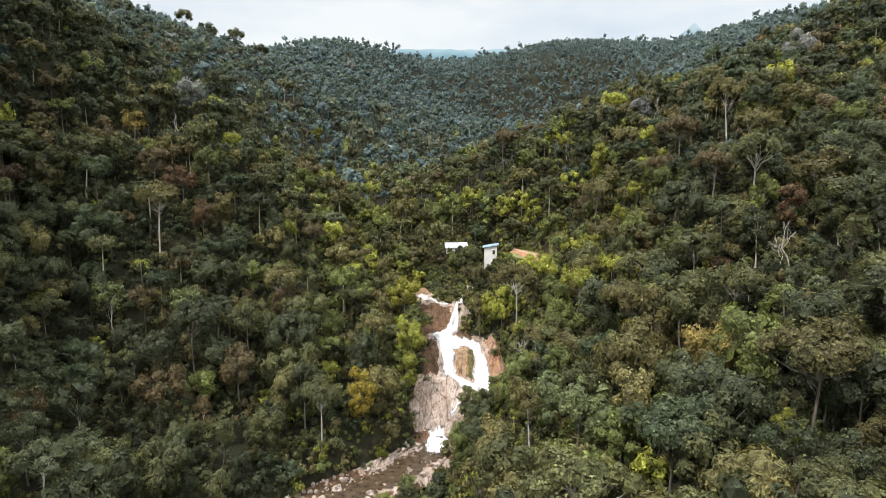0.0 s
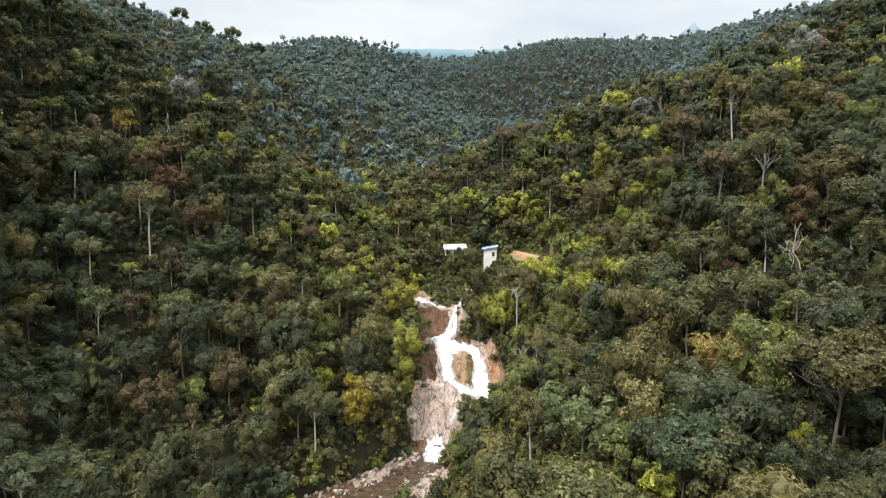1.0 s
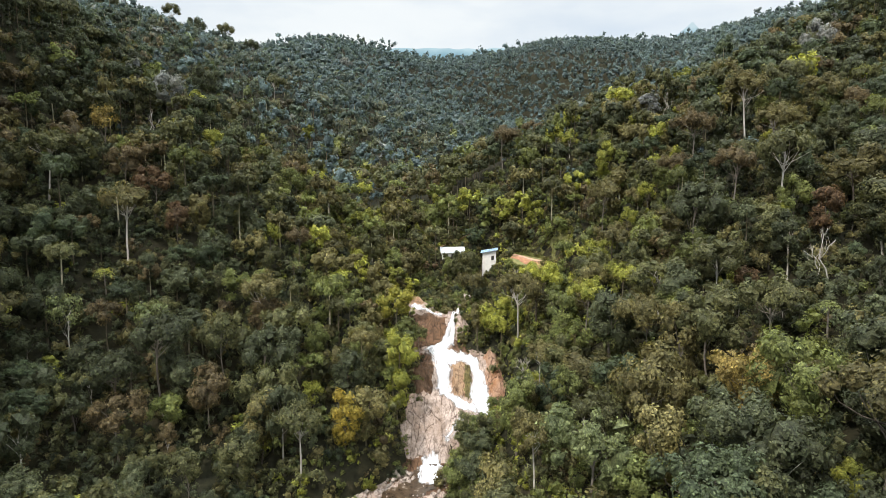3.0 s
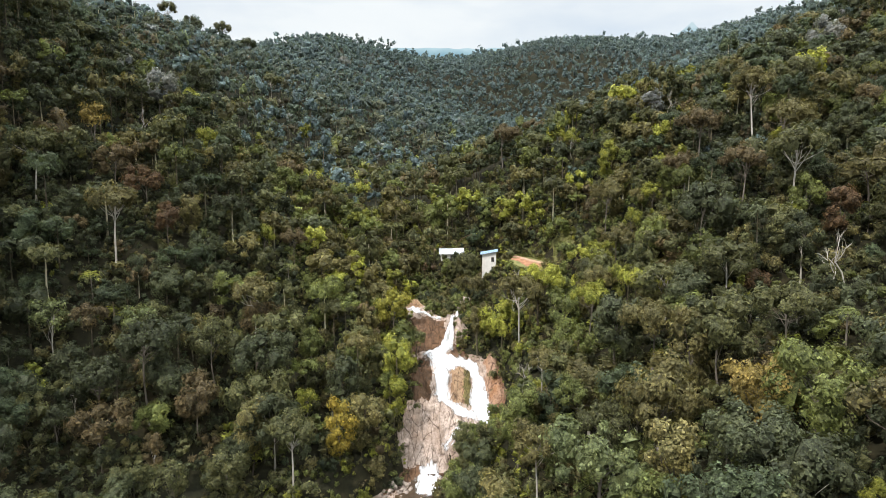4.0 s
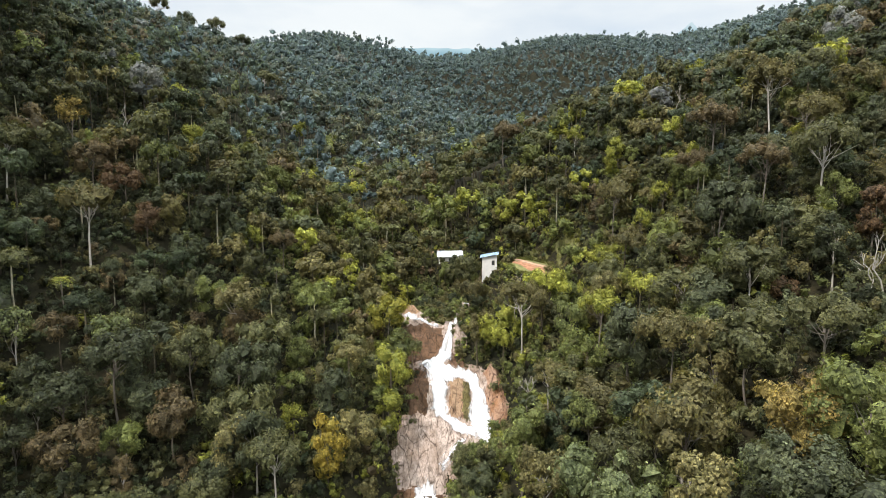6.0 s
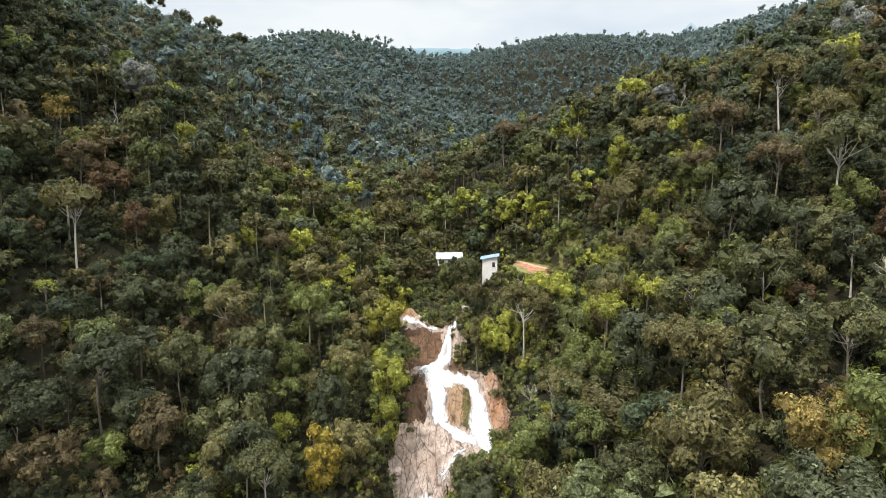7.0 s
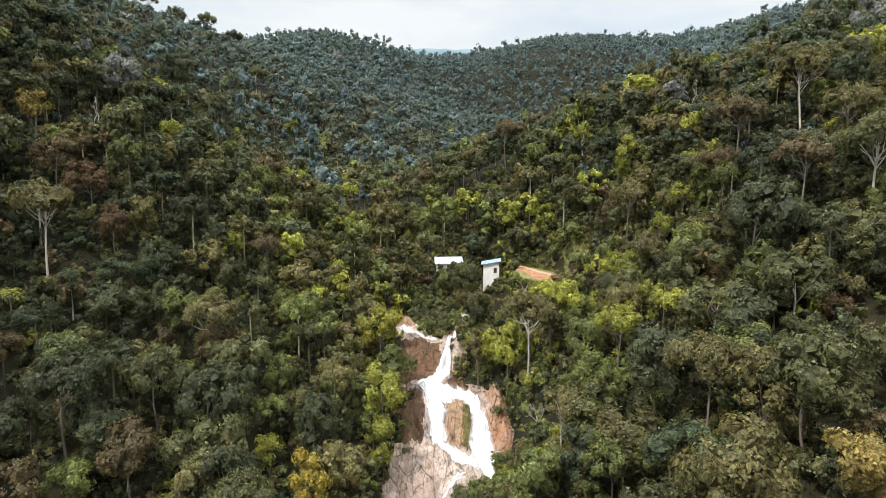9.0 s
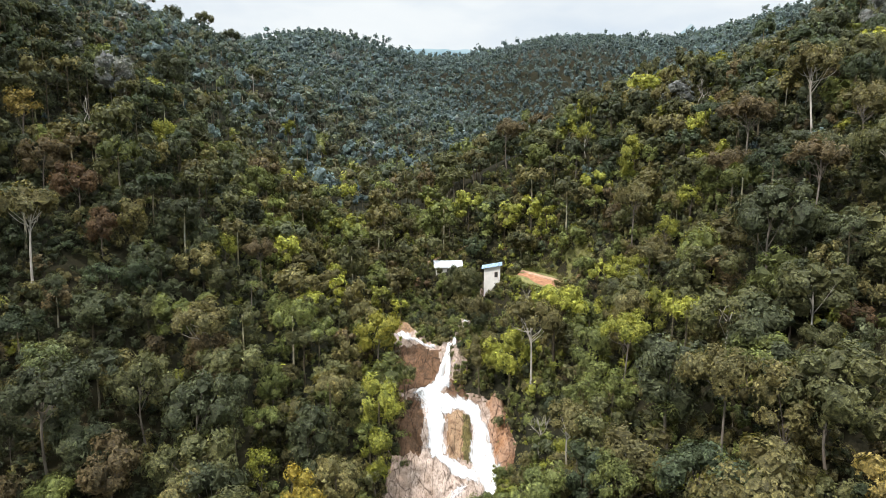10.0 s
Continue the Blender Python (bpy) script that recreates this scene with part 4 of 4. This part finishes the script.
for x, y in scatter(rng, -8, 56, 224, 280, 4.2, lambda x, y: not built(x, y) and (low_growth(x, y) or open_ground(x, y)) and y < 276 and not (26 < x < 60 and 234 < y < 264)):
    low = 0.45 if x > 17 and y > 246 else 0.85
    tree("bush", int(rng.integers(3)), x, y, rng.choice(("mid", "fresh", "deep", "olive")), low * rng.uniform(0.7, 1.15), rng.uniform(0, 6.28), 1)
for x, y in scatter(rng, -62, 26, 98, 196, 6.0, lambda x, y: not open_ground(x, y) and low_growth(x, y)):
    tree("bush", int(rng.integers(3)), x, y, rng.choice(("mid", "fresh", "deep", "olive", "lime2")), rng.uniform(0.55, 1.0) * (1.0 if y < 165 else 1.3), rng.uniform(0, 6.28), 1)


for x, y, k in ((-14, 150, 0.5), (-10, 143, 0.6), (-18, 141, 0.55), (-22, 134, 0.5), (-6, 151, 0.45), (-3, 160, 0.5)):
    tree("bare", 1, x, y, "mid", k, x, 0)


def woods(name, seed, forms, spots, label, kind_word="forest", dim=1.0):
    """Trees past counting, joined into one mesh. forms: arrays from wood_forms."""
    rng = np.random.default_rng(seed)
    V, Q, T, I, n = [], [], [], [], 0
    feet = land(np.array([p[0] for p in spots]), np.array([p[1] for p in spots]))
    for (x, y), z in zip(spots, feet):
        v, q, shade, inner = forms[int(rng.integers(len(forms)))]
        s, a = rng.uniform(0.65 - 0.1 * (y > 345), 1.3 + 0.15 * (y > 345)) * (1.35 if y > 345 and rng.random() < 0.06 else 1.0), rng.uniform(0, 6.28)
        rot = np.array([[math.cos(a), math.sin(a), 0], [-math.sin(a), math.cos(a), 0], [0, 0, rng.uniform(0.85, 1.25)]])
        s = min(s, cap(x, y), room(x, y, 5.0)) if kind_word == "forest" else s
        V.append((v @ rot) * s + np.array([x, y, z]))
        Q.append(q + n)
        I.append(inner)
        n += len(v)
        # leaf colour fades to blue-grey with distance, as haze would fade it
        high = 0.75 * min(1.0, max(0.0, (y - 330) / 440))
        col = (np.array(GREENS[hue_for(rng, x, y, z)]) * (1 - high) + np.array(GREENS["hazed"]) * high) * (1 + (0.36 if y < 500 else 0.2) * rng.uniform(-0.95, 1.0)) * dim
        wood = np.array(BARKS[int(rng.choice(3, p=(0.4, 0.45, 0.15)))])
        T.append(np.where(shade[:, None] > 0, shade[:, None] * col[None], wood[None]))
    me = mesh_of(name, np.concatenate(V), np.concatenate(Q), LEAF if min(p[1] for p in spots) < 230 else FAR_LEAF, None, np.concatenate(T), inner=np.concatenate(I))
    return tagged(new(name, me), label, kind_word, kind="stuff")


def wood_forms(seed, count, leaves, size, lobes, sub, trunk=True, radius=5.0, crown_h=5.2, bole=7.0, core=BLOCK):
    out = []
    for i in range(count):
        r = np.random.default_rng(seed + i)
        # two rounded forms, one broad and tall, one narrow
        wide, tall, rise, low, tuft = ((1.0, 1.0, 1.0, -0.8, 0.42), (1.12, 0.9, 1.1, -0.6, 0.40), (1.25, 0.7, 1.7 if radius < 5.1 else 1.3, -0.2, 0.50), (0.68, 1.4, 0.9, -0.98, 0.56))[i % 4]
        v, q, shade, c, inner = crown_arrays(r, radius * wide, crown_h * tall, lobes, sub, leaves, size, low, tuft if lobes > 6 else tuft * 1.2, 0.0, core)
        h = bole * rise + crown_h * 0.35
        v = v + np.array([0, 0, h])
        if trunk and i % 3 != 1:
            tv, tq = tube([(0, 0, -1.5), (0.2, 0.1, h * 0.5), (0, 0, h + 0.5)], [0.34, 0.22, 0.15], 5)
            q = np.r_[q, tq + len(v)]
            v, shade, inner = np.r_[v, tv], np.r_[shade, np.full(len(tv), -1.0)], np.r_[inner, np.ones(len(tq), bool)]
        out.append((v, q, shade, inner))
    return out


def spread(y, m=0.80, c=14):
    return m * y + c


def wooded(x, y):
    return abs(x) < spread(y) and not open_ground(x, y) and not near_hero(x, y) and not low_growth(x, y)


def in_view_of_camera(spots):
    """Spots whose crowns show from the camera's mid path; backs of ridges stay bare."""
    p = np.array(spots)
    top = land(p[:, 0], p[:, 1]) + 16
    clear = np.ones(len(p), bool)
    for f in np.linspace(0.25, 0.985, 28):
        x, y, z = p[:, 0] * f, 30 + (p[:, 1] - 30) * f, 64 + (top - 64) * f
        clear &= land(x, y) + 8 < z + 6
    return [q for q, ok in zip(spots, clear) if ok]


woods("forest", 21, wood_forms(100, 16, 950, 0.70, 10, 6), scatter(rng, -220, 220, 172, 235, 7.8, wooded),
      "dense mixed rainforest canopy clothing steep valley sides")
woods("forest", 26, wood_forms(150, 16, 480, 0.70, 9, 4), in_view_of_camera(scatter(rng, -300, 300, 235, 345, 8.0, wooded)),
      "dense mixed rainforest canopy round the valley head")
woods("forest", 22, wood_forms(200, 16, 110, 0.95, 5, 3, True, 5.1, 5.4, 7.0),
      in_view_of_camera(scatter(rng, -640, 640, 345, 700, 9.7, lambda x, y: abs(x) < spread(y))), "rainforest canopy on the upper valley slopes")
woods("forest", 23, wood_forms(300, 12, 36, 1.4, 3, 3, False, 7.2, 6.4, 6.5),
      in_view_of_camera(scatter(rng, -1250, 1250, 700, 1450, 10.8, lambda x, y: abs(x) < spread(y))), "distant forested ridges at the head of the valley")
woods("forest", 24, wood_forms(400, 8, 300, 0.8, 6, 4),
      scatter(rng, -74, 74, -24, 72, 7.8, lambda x, y: not open_ground(x, y)), "rainforest canopy in the lower valley")
# cover for the added shoulder that casts shade on the left slope
woods("forest", 29, wood_forms(420, 6, 60, 1.5, 5, 3, False),
      scatter(rng, -430, -130, 130, 430, 10.0, lambda x, y: spread(y) < -x < 0.93 * y + 75), "rainforest canopy on the added shoulder that shades the left slope")
woods("undergrowth", 27, wood_forms(540, 6, 70, 0.55, 3, 3, False, 2.1, 1.9, 0.2),
      scatter(rng, -14, 60, 224, 304, 2.5, lambda x, y: not built(x, y) and (open_ground(x, y) or low_growth(x, y) or y > 262) and (not grassy(x, y) or rng.random() < 0.3)), "rough shrubs and weeds round the houses", "undergrowth", 1.1)
woods("undergrowth", 28, wood_forms(560, 6, 60, 0.5, 3, 3, False, 1.5, 1.3, 0.1),
      scatter(rng, -70, 34, 96, 266, 2.6, lambda x, y: not built(x, y) and (low_growth(x, y) or (98 < y < 265 and 0.3 < float(bed(x, y)[0]) < 8))), "rough shrubs along the gravel banks", "undergrowth", 1.0)
woods("undergrowth", 31, wood_forms(600, 8, 110, 0.75, 4, 3, False, 2.7, 3.0, 1.3),
      scatter(rng, -230, 230, 72, 330, 3.7, lambda x, y: abs(x) < spread(y) and near_hero(x, y) and float(bed(x, y)[0]) > 0.8 and not built(x, y) and not low_growth(x, y)), "low leafy saplings in the gaps below tall trees", "undergrowth", 0.95)
# leaf colour dimmed here, putting the shade of the gaps into it
woods("undergrowth", 25, wood_forms(500, 6, 40, 1.0, 3, 3, False, 3.0, 3.2, 1.2),
      scatter(rng, -290, 290, 72, 330, 4.2, lambda x, y: abs(x) < spread(y) and float(bed(x, y)[0]) > 1.2 and not built(x, y) and not open_ground(x, y) and not low_growth(x, y) and not near_hero(x, y)), "tangled understorey between the trees, its leaf colour dimmed for shade", "undergrowth", 0.85)


# ---- far mountains ----
def far_mountain(x0, x1, y, base, peak, seed, mat, lean=0.5):
    xs = np.linspace(x0, x1, 60)
    u = (xs - x0) / (x1 - x0)
    crest = base + (peak - base) * (1 - np.abs(2 * u - 1) ** lean) + 34 * fractal(xs, xs * 0, 260, seed, 5)
    rows = []
    for k, back in enumerate((0, 150, 400, 700)):
        f = (0.0, 0.55, 1.0, 0.2)[k]
        rows.append(np.stack([xs, np.full(60, y + back), base * 0.3 + (crest - base * 0.3) * f], 1))
    me = mesh_of("backdrop", np.concatenate(rows), grid_quads(60, 4), mat)
    tagged(new("backdrop", me), "blue mountain far off, its top lost in cloud", "mountain", kind="structure")


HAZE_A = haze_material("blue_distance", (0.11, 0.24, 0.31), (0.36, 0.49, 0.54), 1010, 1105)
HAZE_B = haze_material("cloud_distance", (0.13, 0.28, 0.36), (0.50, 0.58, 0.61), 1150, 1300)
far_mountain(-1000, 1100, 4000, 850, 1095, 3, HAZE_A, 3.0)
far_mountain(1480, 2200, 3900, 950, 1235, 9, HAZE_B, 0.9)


# ---- houses and clearing ----
def box(bm, x0, x1, y0, y1, z0, z1, slope=0.0):
    """A box whose top falls by slope from x1 towards x0."""
    vs = [bm.verts.new(p) for p in ((x0, y0, z0), (x1, y0, z0), (x1, y1, z0), (x0, y1, z0), (x0, y0, z1 - slope), (x1, y0, z1), (x1, y1, z1), (x0, y1, z1 - slope))]
    for f in ((3, 2, 1, 0), (4, 5, 6, 7), (0, 1, 5, 4), (1, 2, 6, 5), (2, 3, 7, 6), (3, 0, 4, 7)):
        bm.faces.new([vs[i] for i in f])


def bm_part(name, mat, parent, boxes, label=""):
    bm = bmesh.new()
    for b in boxes:
        box(bm, *b)
    me = bpy.data.meshes.new(name)
    bm.to_mesh(me)
    bm.free()
    me.materials.append(mat)
    return part(name, me, parent, label)


def slab(bm, a, b, c, d, thick):
    """A plate with the four top corners given, and its underside."""
    top = [Vector(p) for p in (a, b, c, d)]
    vs = [bm.verts.new(p - Vector((0, 0, thick))) for p in top] + [bm.verts.new(p) for p in top]
    for f in ((3, 2, 1, 0), (4, 5, 6, 7), (0, 1, 5, 4), (1, 2, 6, 5), (2, 3, 7, 6), (3, 0, 4, 7)):
        bm.faces.new([vs[i] for i in f])


def sheet_roof(name, mat, parent, a, b, c, d, ribs, label=""):
    """Profiled metal sheeting between the eave a-b and the ridge d-c, with raised ribs that run down the fall."""
    bm = bmesh.new()
    slab(bm, a, b, c, d, 0.08)
    a, b, c, d = (Vector(p) for p in (a, b, c, d))
    up = Vector((0, 0, 0.05))
    for k in range(ribs):
        u, v = (k + 0.3) / ribs, (k + 0.55) / ribs
        slab(bm, a.lerp(b, u) + up, a.lerp(b, v) + up, d.lerp(c, v) + up, d.lerp(c, u) + up, 0.05)
    me = bpy.data.meshes.new(name)
    bm.to_mesh(me)
    bm.free()
    me.materials.append(mat)
    return part(name, me, parent, label)


def tall_house():
    h = new("house")
    h.matrix_world = pose(23, 271, 24.5, 0, 0, -6)
    w = 0.2
    bm_part("wall", WALL, h, [(-3, -3 + w, -4, 4, -4, 6.2)], "pale rendered side wall")
    bm_part("wall", WALL, h, [(3 - w, 3, -4, 4, -4, 7.3)])
    # the end wall, built round its window
    bm_part("wall", WALL, h, [(-3 + w, 0.9, -4, -4 + w, -4, 6.95, 0.72), (0.9, 2.1, -4, -4 + w, -4, 3.0), (0.9, 2.1, -4, -4 + w, 5.0, 7.12, 0.2), (2.1, 3 - w, -4, -4 + w, -4, 7.25, 0.12)], "pale rendered end wall with a tall dark window")
    bm_part("wall", WALL, h, [(-3 + w, 3 - w, 4 - w, 4, -4, 7.25, 1.0)])
    win = bm_part("window", DARK, h, [(0.9, 2.1, -3.9, -3.84, 3.0, 5.0)], "dark panel in the window, for its unlit room")
    bm_part("frame", TIMBER, win, [(0.86, 0.98, -4.04, -3.82, 3.0, 5.0), (2.02, 2.14, -4.04, -3.82, 3.0, 5.0), (0.98, 2.02, -4.04, -3.82, 4.9, 5.02)])
    bm_part("sill", WALL, win, [(0.8, 2.2, -4.12, -3.82, 2.9, 3.0)])
    sheet_roof("roof", ROOF_BLUE, h, (-3.9, 4.7, 6.28), (-3.9, -4.9, 6.28), (3.7, -4.9, 7.66), (3.7, 4.7, 7.66), 14, "blue-grey sheet-metal lean-to roof")
    for y in (-4.8, 0, 4.6):
        bm_part("rafter", TIMBER, h, [(3.02, 3.6, y - 0.06, y + 0.06, 7.32, 7.5)])
    bm_part("fascia", TIMBER, h, [(3.7, 3.76, -4.9, 4.7, 7.42, 7.7)])
    return tagged(h, "pale two-storey house with blue-grey metal roof on the slope", "house", "houses in the clearing")


def low_house():
    h = new("house")
    h.matrix_world = pose(6.5, 283, 26.5, 0, 0, 4)
    bm_part("wall", WALL, h, [(-5, 5, -3, -2.8, -2, 3.0)], "pale front wall")
    bm_part("wall", WALL, h, [(-5, -4.8, -2.8, 2.8, -2, 3.0), (-5, -4.8, -1.9, 1.9, 3.0, 3.9), (-5, -4.8, -0.8, 0.8, 3.9, 4.6)])
    bm_part("wall", WALL, h, [(4.8, 5, -2.8, 2.8, -2, 3.0), (4.8, 5, -1.9, 1.9, 3.0, 3.9), (4.8, 5, -0.8, 0.8, 3.9, 4.6)])
    bm_part("wall", WALL, h, [(-5, 5, 2.8, 3, -2, 3.0)])
    for x in (-3, 0, 3):
        win = bm_part("window", DARK, h, [(x - 0.6, x + 0.6, -3.05, -2.99, 1.0, 2.2)], "dark panel on the wall, for an unlit window")
        bm_part("frame", TIMBER, win, [(x - 0.68, x - 0.6, -3.1, -2.99, 0.95, 2.25), (x + 0.6, x + 0.68, -3.1, -2.99, 0.95, 2.25), (x - 0.6, x + 0.6, -3.1, -2.99, 2.2, 2.28)])
    sheet_roof("roof", ROOF_WHITE, h, (-5.7, -3.9, 2.95), (5.7, -3.9, 2.95), (5.7, 0, 5.1), (-5.7, 0, 5.1), 16, "white sheet-metal roof slope")
    sheet_roof("roof", ROOF_WHITE, h, (5.7, 3.9, 2.95), (-5.7, 3.9, 2.95), (-5.7, 0, 5.1), (5.7, 0, 5.1), 16)
    bm_part("ridge_cap", ROOF_WHITE, h, [(-5.75, 5.75, -0.2, 0.2, 5.06, 5.2)])
    return tagged(h, "low pale house with a white metal roof among trees", "house", "houses in the clearing")


tall_house()
low_house()


def drape(name, mat, cx, cy, rx, ry, turn, label, lift=0.15, seed=1, word="ground"):
    """A patch with a ragged outline, lying on the ground."""
    rings, seg = 10, 40
    V = []
    for k in range(rings):
        for j in range(seg):
            a = j * 2 * math.pi / seg
            r = k / (rings - 1) * (1 + 0.5 * float(fractal(np.array(math.cos(a) * 3 + 9), np.array(math.sin(a) * 3 + seed), 1.5, seed, 3)))
            px, py = rx * r * math.cos(a), ry * r * math.sin(a)
            x, y = cx + px * math.cos(turn) - py * math.sin(turn), cy + px * math.sin(turn) + py * math.cos(turn)
            V.append((x, y, float(land(x, y)) + lift - (0.3 if k == rings - 1 else 0) + 0.15 * float(fractal(np.array(x), np.array(y), 2.5, 4, 2))))
    Q = [(k * seg + j, k * seg + (j + 1) % seg, (k + 1) * seg + (j + 1) % seg, (k + 1) * seg + j) for k in range(rings - 1) for j in range(seg)]
    tagged(new(name, mesh_of(name, V, Q, mat)), label, word, kind="structure")


drape("grass_patch", GRASS, 43, 260, 15, 8.5, -0.2, "rough yellow-green grass round the red track", 0.5, 5)
drape("grass_patch", GRASS, 3, 292, 12, 3.5, 0.1, "rough yellow-green grass behind the houses", 0.45, 7)
drape("dirt_track", SOIL, 42, 256.5, 11.5, 3.3, -0.62, "bare red earth bank cut through the clearing", 0.75, 1)
drape("dirt_track", PATH, 42.5, 258.2, 11, 0.9, -0.6, "pale worn track across the red earth", 0.95, 3)
drape("dirt_track", PATH, 2, 293.5, 11, 0.6, 0.08, "pale worn track behind the houses", 0.65, 9)


def grass_tufts():
    """Upright blades, in tufts, on the grassy ground."""
    rng = np.random.default_rng(91)
    V = []
    for cx, cy, rx, ry in GRASSY:
        n = int(26 * rx * ry)
        a, r = rng.uniform(0, 6.283, n), np.sqrt(rng.random(n))
        x, y = cx + rx * r * np.cos(a), cy + ry * r * np.sin(a)
        keep = np.array([not built(p, q) for p, q in zip(x, y)])
        x, y = x[keep], y[keep]
        foot = np.stack([x, y, land(x, y) + 0.4], 1)
        for _ in range(4):
            way = rng.normal(size=(len(x), 3)) * np.array([0.35, 0.35, 0.1])
            side = np.cross(way, (0, 0, 1))
            side = side / (np.linalg.norm(side, axis=1, keepdims=True) + 1e-6) * 0.09
            tip = foot + way + np.array([0, 0, 1]) * rng.uniform(0.35, 0.9, (len(x), 1))
            V.append(np.stack([foot - side, foot + side, tip], 1).reshape(-1, 3))
    V = np.concatenate(V)
    k = np.arange(0, len(V), 3)
    tint = np.repeat(rng.uniform(0.6, 1.3, (len(k), 1)) * np.array([[0.16, 0.165, 0.05]]), 3, 0)
    tagged(new("grass", mesh_of("grass", V, np.stack([k, k + 1, k + 2, k + 2], 1), FAR_LEAF, None, tint)), "tall rough grass in the clearing", "grass", kind="stuff")


grass_tufts()


# ---- boulders ----
def boulder_form(seed):
    rng = np.random.default_rng(seed)
    bm = bmesh.new()
    bmesh.ops.create_icosphere(bm, subdivisions=2, radius=1)
    for _ in range(7):
        n = Vector(rng.normal(size=3)).normalized()
        for v in bm.verts:
            k = v.co.dot(n) - rng.uniform(0.62, 0.66)
            if k > 0:
                v.co -= n * k * 0.9
    for v in bm.verts:
        v.co *= 1 + 0.1 * noise.noise(v.co * 2.0 + Vector((seed, 0, 0)))
        v.co.z *= 0.7
    me = bpy.data.meshes.new("boulder")
    bm.to_mesh(me)
    bm.free()
    me.materials.append(STONE)
    return me


BOULDERS = [boulder_form(s) for s in range(6)]
rng = np.random.default_rng(77)
for _ in range(290):
    y = rng.uniform(136, 177)
    x = float(np.interp(y, BED_Y, BED_X)) + (1 if rng.random() < 0.3 else -1) * rng.uniform(0.2, 1) ** 0.85 * (float(np.interp(y, BED_Y, BED_W)) + 2)
    s = 0.28 + 1.1 * rng.random() ** 3
    b = new("boulder", BOULDERS[int(rng.integers(6))])
    b.matrix_world = Matrix.LocRotScale((x, y, float(rock_height(x, y)) + 0.2 * s), Euler(rng.uniform(0, 6, 3)), (s * rng.uniform(0.8, 1.3), s, s))
    tagged(b, "pale weathered granite boulder in the stream bed", "boulder", "boulders in the stream bed")
